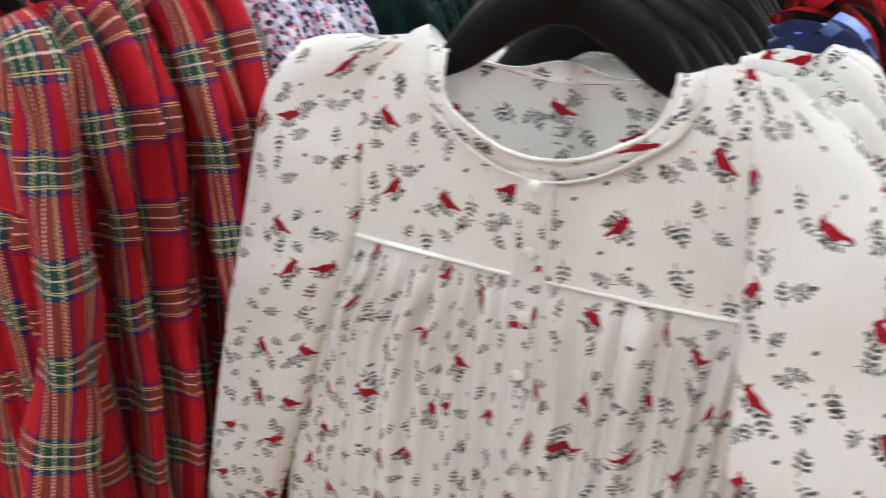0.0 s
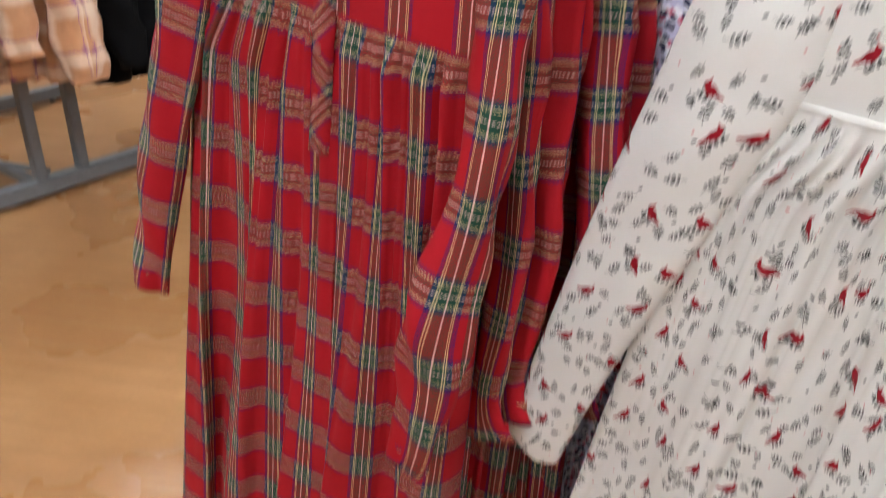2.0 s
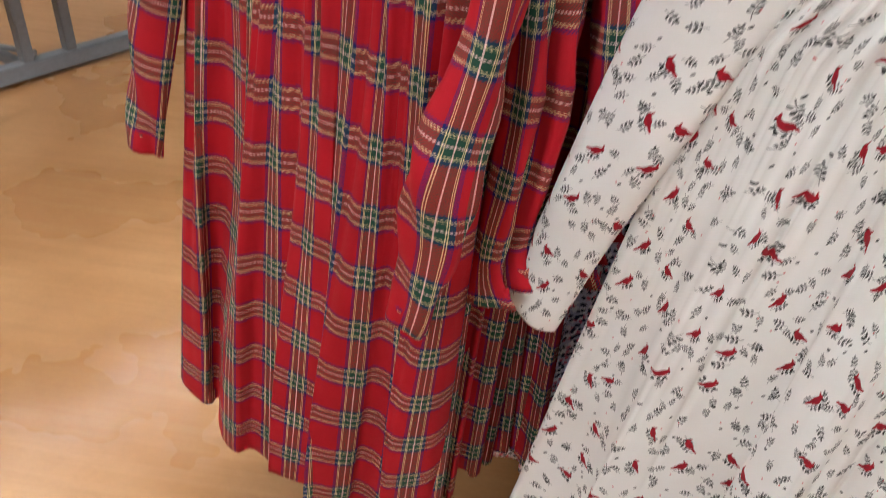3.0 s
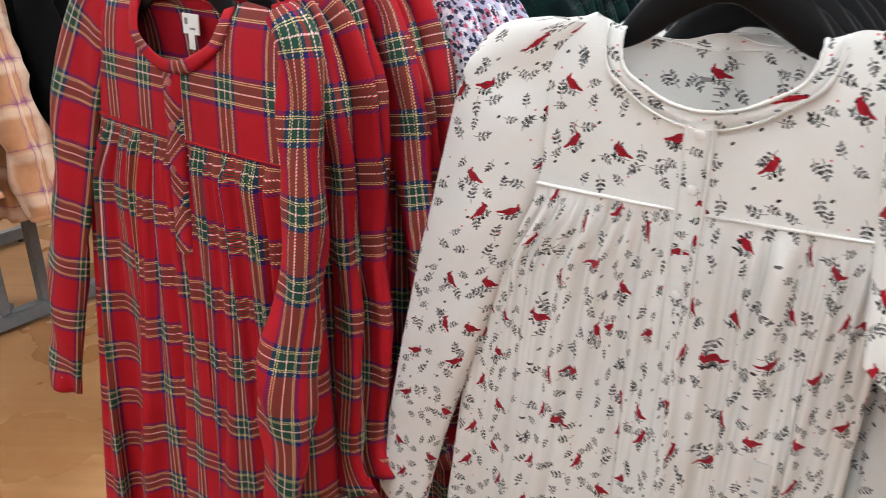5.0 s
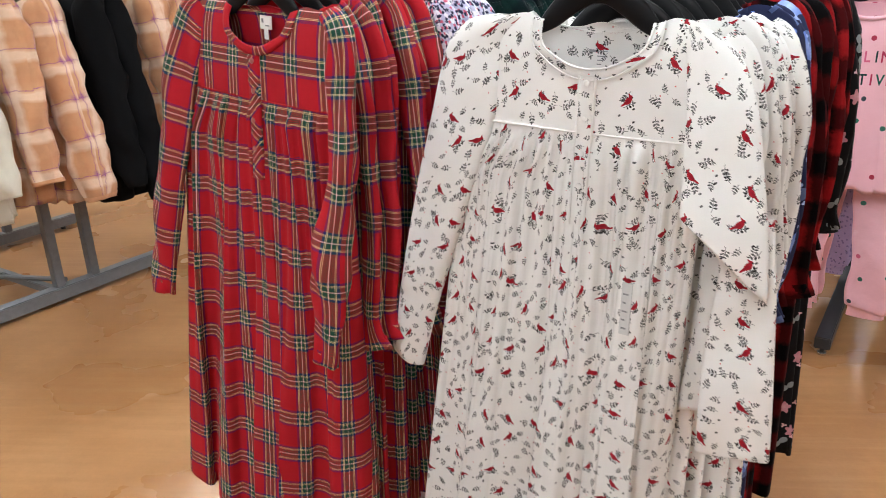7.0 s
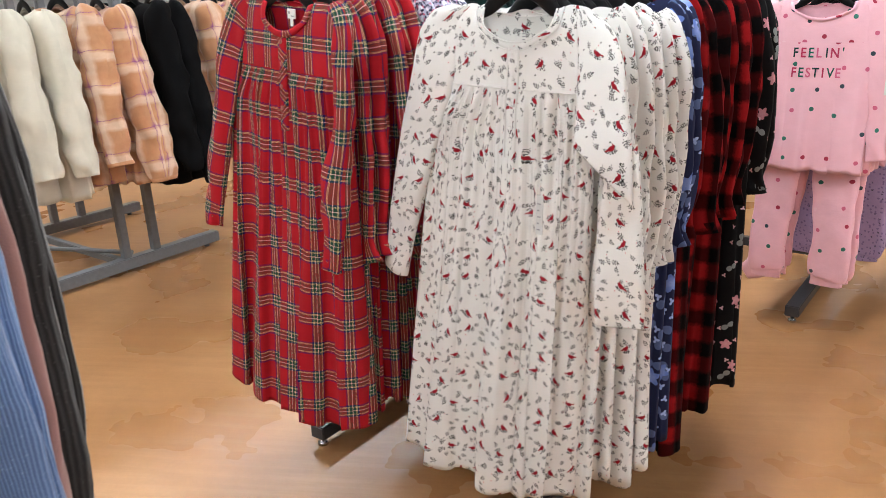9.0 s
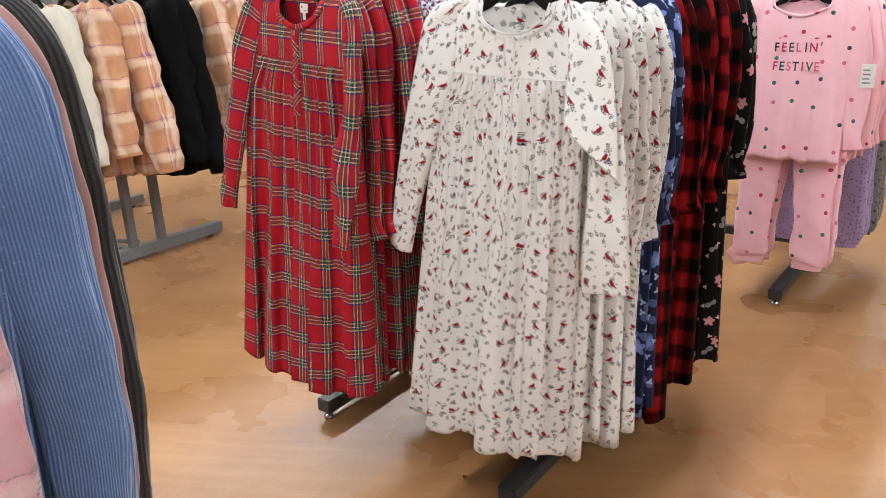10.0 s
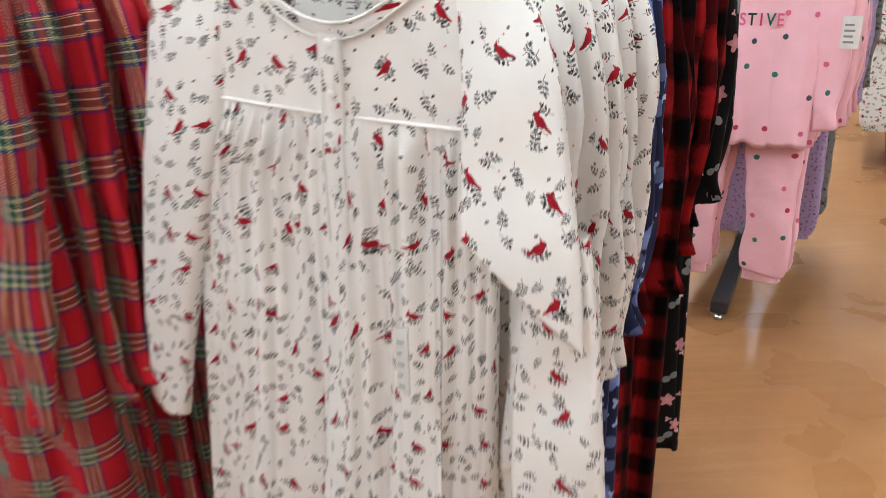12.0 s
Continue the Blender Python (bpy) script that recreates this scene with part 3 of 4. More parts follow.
def strip(name, xs, zs, surface, mat, parent, width, lift=0.003, bias=0.0, thick=0.003):
    """A thin raised strip that follows the front along xs, zs."""
    xs, zs = np.asarray(xs, float), np.asarray(zs, float)
    T = np.gradient(np.stack([xs, zs], 1), axis=0)
    T /= np.linalg.norm(T, axis=1)[:, None]
    nrm = np.stack([-T[:, 1], T[:, 0]], 1)
    rows = []
    for k, l in ((-1, -thick), (-1, lift), (0, lift * 1.25), (1, lift), (1, -thick)):
        x, z = xs + nrm[:, 0] * width / 2 * k, zs + nrm[:, 1] * width / 2 * k
        rows.append(np.stack([x, surface(x, z) - l, z], -1))
    P = np.stack(rows)
    L = np.concatenate([[0], np.cumsum(np.hypot(np.diff(xs), np.diff(zs)))])
    h = np.array([-0.5, -0.45, 0, 0.45, 0.5]) * width
    return sheet(name, P, np.stack(np.broadcast_arrays(h[:, None] + 0.37 + bias * L[None], L[None] + 0.2 - bias * h[:, None]), -1), mat, parent)


def button(parent, x, y, z, mat, r=0.0052):
    bm = bmesh.new()
    bmesh.ops.create_uvsphere(bm, u_segments=12, v_segments=6, radius=r, matrix=Matrix.Translation((x, y, z)) @ Matrix.Diagonal((1, 0.4, 1, 1)))
    part("button", bm, mat, parent, smooth=True)


def hanger(m, width=0.2, drop=0.02, body=HANGER, label="black plastic clothes hanger with chrome hook", group="garment hangers"):
    """A flat moulded hanger, deep in the middle and slim under the shoulders."""
    h = thing("clothes_hanger", label, "hanger", m, group)
    knots = [(0.0, 0.040, 0.017), (0.02, 0.038, 0.018), (0.05, 0.022, 0.019), (0.075, 0.0, 0.0150), (0.095, -0.014, 0.009), (0.13, -0.020 - drop * 0.4, 0.008), (width, -0.026 - drop, 0.007)]
    side = [(-x, z, r) for x, z, r in knots[:0:-1]] + knots
    line = spline(side, 37)
    part("arm", rod_bm([(x, 0, z) for x, z, r in line], [float(r) for x, z, r in line], 12, flat=0.26), body, h, smooth=True)
    part("neck", box_bm((-0.017, -0.004, 0.040), (0.017, 0.004, 0.066), 0.003), body, h)
    hook = [(0, 0, 0.06), (0, 0, 0.07)] + [(0.019 * math.sin(k) * 1.0, 0, 0.089 - 0.019 * math.cos(k)) for k in np.linspace(0.2, 4.3, 12)]
    part("hook", rod_bm(hook, 0.0022, 8), STEEL, h, smooth=True)
    return h


# ---------------------------------------------------------------- the shop
def slab(name, lo, hi, mat, kind="structure", label="", category=""):
    return tagged(part(name, box_bm(lo, hi), mat), label, category, kind=kind)


slab("floor", (-12, -9, -0.2), (12, 14, 0.0), FLOOR, label="glossy brown stained concrete shop floor", category="floor")
slab("wall_north", (-12, 14, -0.2), (12, 14.2, 4.6), WALLPAINT, label="plain grey painted shop wall", category="wall")
slab("wall_south", (-12, -9.2, -0.2), (12, -9, 4.6), WALLPAINT, label="plain grey painted shop wall", category="wall")
slab("wall_west", (-12.2, -9.2, -0.2), (-12, 14.2, 4.6), WALLPAINT, label="plain grey painted shop wall", category="wall")
slab("wall_east", (12, -9.2, -0.2), (12.2, 14.2, 4.6), WALLPAINT, label="plain grey painted shop wall", category="wall")
slab("ceiling", (-12.2, -9.2, 4.6), (12.2, 14.2, 4.8), CEILPAINT, label="grey painted shop ceiling", category="ceiling")


def ceiling_light():
    e = thing("ceiling_light", "long white fluorescent ceiling light", "ceiling light", group="ceiling lights")
    b = box_bm((-0.16, -1.8, 0.04), (0.16, 1.8, 0.1), 0.006)
    part("housing", b, CEILPAINT, e)
    part("diffuser", box_bm((-0.14, -1.77, 0.0), (0.14, 1.77, 0.038), 0.01), TUBE, e)
    return e


first_light = ceiling_light()
first_light.matrix_world = pose(-6.2, -6.9, 4.5)
for i in range(3):
    for j in range(5):
        if i or j:
            copy_thing(first_light, pose(-6.2 + 5.8 * i, -6.9 + 3.8 * j, 4.5))


def sleeve_path(sw, side, length=0.63, out=0.05, half=0.046, thick=0.022, fwd=0.0, end=0.036):
    k = side
    return [(k * (sw - 0.025), 0, -0.014, 0.022, 0.010), (k * (sw - 0.002), 0, -0.045, half * 0.85, thick * 0.8), (k * (sw + 0.016), fwd * 0.2, -0.13, half, thick),
            (k * (sw + 0.02 + out * 0.25), fwd * 0.5, -length * 0.42, half, thick), (k * (sw + 0.02 + out * 0.6), fwd, -length * 0.68, half * 0.9, thick),
            (k * (sw + out), fwd, -length * 0.9, half * 0.72, thick * 0.9), (k * (sw + out + 0.01), fwd, -length, end, thick * 0.7)]


def nightgown(m, mat, trim, seed, label, group, front=False, name="nightgown", paths=None, spec=None, btn=None, tag=True, piping=None, ruffle=0.0, arm=None, upper=None, lower=None, s_half=0.036):
    g = thing(name, label, "nightgown", m, group)
    o = dict(thick=0.040, flare=0.02, fold=0.018, cols=52, rows=30, left=0.27, right=0.27, gather=0.006)
    o.update(spec or {})
    surf, top = bodice(g, mat, seed, **o)
    sw, nw, yoke, nk = o.get("sw", 0.17), o.get("nw", 0.087), o.get("yoke", 0.17), o.get("neck", 0.08)
    neck_band(g, surf, top, trim, nw, 0.012 if ruffle else 0.016, stand=ruffle, edging=piping if front else None)
    rng = np.random.RandomState(seed + 500)
    for k in () if arm else (-1, 1):
        p = paths[k] if paths else sleeve_path(sw + rng.uniform(-0.008, 0.012), k, 0.62 + rng.uniform(-0.04, 0.03), 0.02 + rng.uniform(-0.01, 0.03), half=s_half + rng.uniform(0, 0.01), thick=0.012, fwd=rng.uniform(-0.025, 0.01))
        sleeve("sleeve", p, mat, g, seed * 3 + k, rows=44 if front else 26, cols=28 if front else 16, cuff=None)
    if arm:
        folded_cloth("sleeve", *arm, (0.008, 0.014, 0.020, 0.023, 0.024, 0.024, 0.024, 0.020, 0.016, 0.010), mat, g, seed + 75, rows=48)
        folded_cloth("sleeve", *upper, (0.010, 0.020, 0.024, 0.023, 0.019, 0.011), mat, g, seed + 76)
        folded_cloth("folded_sleeve_end", *lower, (0.008, 0.012, 0.018, 0.018, 0.012), mat, g, seed + 77, wrinkle=0.004)
    if front:
        zb = np.linspace(-nk - 0.01, -yoke - 0.145, 30)
        part_surface = lambda x, z: surf(x, z) - 0.004 * smoothstep(yoke, yoke + 0.03, -z)
        strip("placket", 0 * zb, zb, part_surface, mat, g, 0.026, 0.005, 0.8)
        for i in range(4):
            z = -nk - 0.02 - 0.052 * i
            button(g, 0.0, float(part_surface(0.0, z)) - 0.007, z, btn)
        xs = np.linspace(-sw - 0.004, sw + 0.004, 60)
        strip("yoke_seam", xs, 0 * xs - yoke, surf, piping or REDTRIM, g, 0.0028 if piping else 0.002, 0.0025)
        if piping:
            for k in (-0.0125, 0.0125):
                strip("placket_edging", 0 * zb + k, zb, part_surface, piping, g, 0.003, 0.006)
    if tag:
        y = float(surf(0.0, -0.03))
        lab = part("label", box_bm((-0.0145, -y - 0.008, -0.050), (0.0145, -y - 0.006, -0.027), 0.0005), LABEL, g, "white woven neck label")
        part("size_tab", box_bm((-0.004, -y - 0.009, -0.067), (0.006, -y - 0.0075, -0.048), 0.0004), LABEL, lab)
        part("print_bar", box_bm((-0.009, -y - 0.0092, -0.039), (-0.005, -y - 0.0078, -0.032)), INK, lab)
        part("print_bar", box_bm((0.0, -y - 0.0092, -0.0445), (0.009, -y - 0.0078, -0.0425)), INK, lab)
    else:
        y = -float(surf(0.0, -0.04)) - 0.0035
        mark = part("neck_print", box_bm((-0.016, y - 0.0006, -0.060), (-0.006, y, -0.056)), INK, g, "small grey printed brand mark")
        for k in range(3):
            part("print_bar", box_bm((-0.003, y - 0.0006, -0.066 - 0.006 * k), (0.010 - 0.003 * k, y, -0.0645 - 0.006 * k)), INK, mark)
    hanger(m @ pose(0, 0, -0.013), sw * 0.93, o.get("drop", 0.012))
    return g


RX, RY, RZ = -0.742, 0.42, 1.462      # red row
WX, WY, WZ = -0.174, 0.535, 1.434     # white row

# the two display gowns
nightgown(pose(RX, RY, RZ, 0, 4.5, -3), TARTAN, TARTAN, 11, "long red tartan flannel nightgown with buttoned placket, hanging on rack", "red tartan nightgowns", True,
          spec=dict(left=0.33, right=0.20, flare=0.055, fold=0.029, gather=0.013, cols=150, rows=80, length=1.13, yoke=0.168, thick=0.05, swing=0.05, nw=0.078, sw=0.175, back=0.022),
          paths={-1: [(-0.155, 0, -0.014, 0.026, 0.01), (-0.185, 0, -0.045, 0.042, 0.018), (-0.216, -0.01, -0.13, 0.044, 0.02), (-0.240, -0.025, -0.25, 0.042, 0.02), (-0.266, -0.04, -0.40, 0.038, 0.02), (-0.288, -0.055, -0.54, 0.035, 0.018), (-0.298, -0.06, -0.622, 0.032, 0.014)],
                 1: [(0.158, 0, -0.012, 0.016, 0.01), (0.182, -0.004, -0.04, 0.022, 0.018), (0.194, -0.01, -0.14, 0.023, 0.024), (0.197, -0.02, -0.28, 0.024, 0.026), (0.190, -0.04, -0.40, 0.032, 0.026), (0.184, -0.045, -0.46, 0.036, 0.024), (0.182, -0.045, -0.55, 0.032, 0.02), (0.172, -0.045, -0.635, 0.026, 0.014)]},
          btn=PEARL, ruffle=0.005)
nightgown(pose(WX, WY, WZ, 0, 2.0, 0), BIRDS, BIRDS, 23, "long white cotton nightgown printed with red birds and grey sprigs", "white bird-print nightgowns", True,
          spec=dict(left=0.315, right=0.17, flare=0.09, fold=0.025, gather=0.012, cols=150, rows=80, length=1.16, yoke=0.175, thick=0.05, swing=0.06, shift=-0.01, sw=0.17, back=0.032),
          arm=([(-0.165, 0, -0.008), (-0.220, 0, -0.019), (-0.257, 0, -0.058), (-0.274, -0.004, -0.113), (-0.287, -0.006, -0.175), (-0.309, -0.012, -0.28), (-0.328, -0.016, -0.375), (-0.352, -0.020, -0.505), (-0.374, -0.025, -0.63), (-0.371, -0.025, -0.655)],
               [(-0.125, 0, -0.012), (-0.140, 0, -0.040), (-0.148, 0, -0.080), (-0.153, -0.004, -0.13), (-0.165, -0.010, -0.19), (-0.197, -0.018, -0.29), (-0.228, -0.022, -0.39), (-0.268, -0.026, -0.52), (-0.298, -0.028, -0.645), (-0.304, -0.026, -0.667)]),
          upper=([(0.125, 0, -0.012), (0.138, -0.010, -0.06), (0.148, -0.020, -0.12), (0.155, -0.034, -0.184), (0.161, -0.052, -0.23), (0.166, -0.066, -0.268)],
                 [(0.172, 0, -0.022), (0.212, -0.004, -0.056), (0.243, -0.018, -0.12), (0.264, -0.032, -0.20), (0.285, -0.046, -0.29), (0.296, -0.056, -0.374)]),
          lower=([(0.200, -0.035, -0.26), (0.222, -0.036, -0.342), (0.217, -0.038, -0.468), (0.220, -0.040, -0.57), (0.2225, -0.040, -0.65)],
                 [(0.285, -0.028, -0.26), (0.302, -0.030, -0.36), (0.313, -0.032, -0.454), (0.325, -0.035, -0.56), (0.331, -0.035, -0.635)]),
          btn=WBUTTON, piping=WHITETRIM, tag=False)
front_gown = [o for o in scene.objects if o.name.startswith("nightgown") and not o.parent][-1]
swing_tag = part("swing_tag", box_bm((0.100, -0.088, -0.46), (0.116, -0.086, -0.375), 0.0006), CLEAR, front_gown, "grey translucent size tag")
for k in range(5):
    part("print_bar", box_bm((0.103, -0.0895, -0.450 + 0.014 * k), (0.111 - 0.003 * (k % 2), -0.0883, -0.448 + 0.014 * k)), INK, swing_tag)


def row(x, y0, step, n, z, mat, trim, seed, label, group, **kw):
    rng = np.random.RandomState(seed)
    for i in range(n):
        m = pose(x + rng.uniform(-0.012, 0.012), y0 + step * i, z + rng.uniform(-0.01, 0.01), 0, rng.uniform(-1.5, 2.5), rng.uniform(-3, 3))
        sp = dict(left=0.25 + rng.uniform(-0.03, 0.03), right=kw.get("right", 0.205) + rng.uniform(-0.03, 0.03), length=kw.get("length", 1.12) + rng.uniform(-0.02, 0.02), thick=step * 0.6, flare=step * 0.5, sw=kw.get("sw", 0.17))
        nightgown(m, mat, trim, seed + i, label, group, spec=sp, tag=mat is not BIRDS, s_half=kw.get("s_half", 0.036))


row(RX, RY + 0.05, 0.036, 6, RZ, TARTAN, REDTRIM, 100, "red tartan flannel nightgown hanging behind others on rack", "red tartan nightgowns", sw=0.152, s_half=0.022, right=0.15)
row(RX + 0.02, 0.70, 0.042, 5, RZ - 0.005, LAVENDER, LAVENDER, 200, "lavender ditsy-floral nightgown hanging on rack", "lavender floral nightgowns", length=1.18, right=0.19, sw=0.162, s_half=0.026)
row(RX + 0.03, 0.95, 0.055, 8, RZ - 0.01, GREENPLAID, GREENPLAID, 300, "dark green plaid flannel nightgown hanging on rack", "dark green nightgowns", length=1.24)
row(WX + 0.012, WY + 0.055, 0.047, 6, WZ - 0.018, BIRDS, WHITETRIM, 400, "white bird-print cotton nightgown hanging behind others", "white bird-print nightgowns", length=1.14)
row(WX + 0.02, 0.89, 0.05, 2, WZ - 0.005, NAVY, NAVY, 500, "navy nightgown with blue flower print on rack", "navy floral nightgowns", length=1.18)
row(WX + 0.022, 1.00, 0.065, 7, WZ, BUFFALO, BUFFALO, 600, "red and black buffalo-check flannel nightgown on rack", "buffalo-check nightgowns", length=1.26, right=0.19)
row(WX + 0.03, 1.49, 0.055, 2, WZ - 0.01, BLACKFLOWER, BLACKFLOWER, 700, "black nightgown with small pink flowers on rack", "black floral nightgowns", length=1.26, right=0.17)


def gown_rack():
    r = thing("clothes_rack", "dark grey steel garment rack full of nightgowns", "clothes rack")
    zt = 1.525
    for x, fx, fy in ((RX, -1.06, 0.64), (WX, -0.245, 0.57)):
        part("rail", rod_bm([(x, 0.38, zt), (x, 1.66, zt)], 0.008, 12), STEEL, r, "chromed hanging rail", True)
        part("foot", box_bm((fx - 0.03, fy, 0.03), (fx + 0.03, 1.75, 0.08), 0.004), DARKSTEEL, r)
        for yy in (fy + 0.025, 1.72):
            part("caster", rod_bm([(fx, yy, 0.0), (fx, yy, 0.012), (fx, yy, 0.014), (fx, yy, 0.031)], [0.018, 0.018, 0.009, 0.009], 12), STEEL, r, smooth=True)
    part("post", box_bm((-0.52, 1.62, 0.08), (-0.48, 1.66, 1.54), 0.003), DARKSTEEL, r)
    part("crossbar", box_bm((-1.029, 1.62, 0.031), (-0.276, 1.66, 0.079), 0.003), DARKSTEEL, r)
    part("top_bar", box_bm((RX - 0.02, 1.655, 1.50), (WX + 0.02, 1.70, 1.545), 0.003), DARKSTEEL, r)


gown_rack()


def dry_leaf(x, y, turn):
    """A curled scrap of dry leaf."""
    bm = bmesh.new()
    ring = []
    for row in range(5):
        t = row / 4
        w = 0.007 * math.sin(math.pi * (0.12 + 0.80 * t)) + 0.0008
        ring.append([bm.verts.new((k * w, 0.022 * (t - 0.5), 0.0015 + 0.004 * abs(k) + 0.003 * math.sin(5 * t + k))) for k in (-1, 0, 1)])
    for r0, r1 in zip(ring, ring[1:]):
        for k in range(2):
            bm.faces.new((r0[k], r0[k + 1], r1[k + 1], r1[k]))
    bmesh.ops.solidify(bm, geom=bm.faces[:], thickness=0.0008)
    leaf = part("dry_leaf", bm, LITTER)
    leaf.matrix_world = pose(x, y, 0.001, 0, 0, turn)
    tagged(leaf, "small curled brown dry leaf on the floor", "leaf")


dry_leaf(-0.437, 0.635, 35)


# ---------------------------------------------------------------- pyjama rack
def pajama_top(parent, mat, seed, length=0.66, sw=0.185, paths=None, cols=60, rows=30, **kw):
    surf, top = bodice(parent, mat, seed, sw=sw, nw=0.105, neck=0.07, back=0.03, yoke=0.16, length=length, left=0.2, right=0.2, thick=kw.get("thick", 0.045), flare=0.02, gather=0.0, fold=0.009, cols=cols, rows=rows, names=("top", "top_front"))
    neck_band(parent, surf, top, mat, 0.105, 0.014)
    for k in (-1, 1):
        sleeve("sleeve", paths[k] if paths else sleeve_path(sw, k, 0.6, 0.05, 0.05, kw.get("thick", 0.045) * 0.45), mat, parent, seed + k, rows=26, cols=16)
    return surf


def pajama_set(m, mat, seed, label, group, legs=True, thick=0.045, category="pajamas"):
    g = thing("pajama_set", label, category, m, group)
    surf = pajama_top(g, mat, seed, thick=thick)
    if legs:
        for k in (-1, 1):
            c = 0.095 * k
            sleeve("trouser_leg", [(c, 0.03, -0.45, 0.088, 0.022), (c * 1.08, 0.03, -0.62, 0.086, 0.024), (c * 1.2, 0.025, -0.80, 0.078, 0.024), (c * 1.28, 0.02, -0.95, 0.076, 0.026), (c * 1.3, 0.02, -1.06, 0.078, 0.026), (c * 1.3, 0.02, -1.105, 0.074, 0.024), (c * 1.28, 0.02, -1.12, 0.060, 0.018), (c * 1.28, 0.02, -1.145, 0.060, 0.016)], mat, g, seed * 7 + k, rows=44, cols=28, wrinkle=0.0035)
    hanger(m @ pose(0, 0, -0.013), 0.17)
    return g, surf


def letters(parent, surf, text, x0, x1, z, height, mats):
    """Raised foil letters on the front of a shirt."""
    n = len(text)
    adv = (x1 - x0) / n
    for i, ch in enumerate(text):
        cu = bpy.data.curves.new("letter", "FONT")
        cu.body, cu.size, cu.align_x, cu.extrude, cu.offset = ch, height * 1.42, "CENTER", 0.0006, 0.0008
        tmp = new("letter", cu)
        me = bpy.data.meshes.new_from_object(tmp.evaluated_get(bpy.context.evaluated_depsgraph_get()))
        bpy.data.objects.remove(tmp)
        for v in me.vertices:
            px, pz = x0 + adv * (i + 0.5) + v.co.x * 0.82, z + v.co.y
            v.co = (px, float(surf(px, pz)) - 0.004 - v.co.z, pz)
        me.materials.clear()
        me.materials.append(mats[i % len(mats)])
        ob = new("letter", me)
        ob.parent = parent
        tagged(ob, "shiny foil letter")


FOIL = [plain("black_foil", (0.02, 0.05, 0.05), 0.25, spec=0.6), plain("crimson_foil", (0.55, 0.05, 0.12), 0.25, spec=0.6), plain("green_foil", (0.02, 0.12, 0.09), 0.25, spec=0.6), plain("rose_foil", (0.75, 0.16, 0.28), 0.25, spec=0.6)]
PX, PY, PZ = 0.02, 2.41, 1.375
pj, pj_surf = pajama_set(pose(PX, PY, PZ), DOTS, 41, "pink dotted pajama set with foil lettering on shirt", "pink pajama sets")
sleeve("trouser_leg", [(-0.10, 0.10, -1.00, 0.05, 0.02), (-0.14, 0.12, -1.09, 0.055, 0.022), (-0.19, 0.15, -1.16, 0.05, 0.02), (-0.24, 0.17, -1.195, 0.044, 0.016)], DOTS, pj, 43, rows=24, cols=20)
letters(pj, pj_surf, "FEELIN'", -0.092, 0.103, -0.215, 0.036, FOIL)
letters(pj, pj_surf, "FESTIVE", -0.092, 0.092, -0.29, 0.036, FOIL[1:] + FOIL[:1])
for i in range(3):
    pajama_set(pose(PX + 0.03 + 0.006 * i, PY + 0.07 * (i + 1), PZ - 0.005, 0, 1, 2 - 3 * i), DOTS, 45 + i, "pink dotted pajama set hanging behind another on rack", "pink pajama sets", legs=(i == 0))
for i in range(3):
    pajama_set(pose(PX + 0.045, PY + 0.28 + 0.06 * i, PZ - 0.01, 0, 0, i), PINKPLAIN, 55 + i, "plain pink jersey pajama set on rack", "plain pink pajama sets", legs=False)
for i in range(4):
    pajama_set(pose(PX + 0.06, PY + 0.47 + 0.06 * i, PZ - 0.02, 0, 0, i), LILAC, 65 + i, "lilac pajama set with small print on rack", "lilac pajama sets")
for i in range(4):
    pajama_set(pose(PX + 0.08, PY + 0.72 + 0.06 * i, PZ - 0.02, 0, 0, i), GREYKNIT, 75 + i, "grey pajama set with small print on rack", "grey pajama sets")
for i in range(8):
    pajama_set(pose(-0.62, 2.45 + 0.07 * i, 1.41, 0, 0, 2 - i % 3), SKYBLUE if i < 6 else LAVENDER, 85 + i, "sky blue jersey pajama set hanging on rack" if i < 6 else "pale floral pajama set hanging on rack", "blue pajama sets", legs=False)
tag = part("price_tag", box_bm((0.265, 2.36, 1.03), (0.315, 2.363, 1.12), 0.0008), PAPER)
tagged(tag, "white card price tag hanging from pink pajamas", "price tag")
for k in range(4):
    part("print_bar", box_bm((0.272, 2.3585, 1.045 + 0.016 * k), (0.300 - 0.004 * (k % 2), 2.3599, 1.051 + 0.016 * k)), INK, tag)


def plain_rack(xs, y0, y1, zt, fy0, label, steel):
    r = thing("clothes_rack", label, "clothes rack")
    for x in xs:
        part("rail", rod_bm([(x, y0, zt), (x, y1, zt)], 0.008, 12), STEEL, r, "chromed hanging rail", True)
        part("foot", box_bm((x - 0.03, fy0, 0.03), (x + 0.03, y1 + 0.1, 0.08), 0.004), steel, r)
        for yy in (fy0 + 0.025, y1 + 0.07):
            part("caster", rod_bm([(x, yy, 0.0), (x, yy, 0.012), (x, yy, 0.014), (x, yy, 0.031)], [0.018, 0.018, 0.009, 0.009], 12), STEEL, r, smooth=True)
        part("post", box_bm((x - 0.02, y1 - 0.04, 0.08), (x + 0.02, y1, zt - 0.008), 0.003), steel, r)
    if len(xs) > 1:
        part("crossbar", box_bm((min(xs) + 0.031, y1 - 0.04, 0.031), (max(xs) - 0.031, y1, 0.079), 0.003), steel, r)
    return r


plain_rack((PX - 0.01, -0.62), 2.38, 3.42, 1.455, 2.50, "dark grey steel garment rack holding pajama sets", DARKSTEEL)

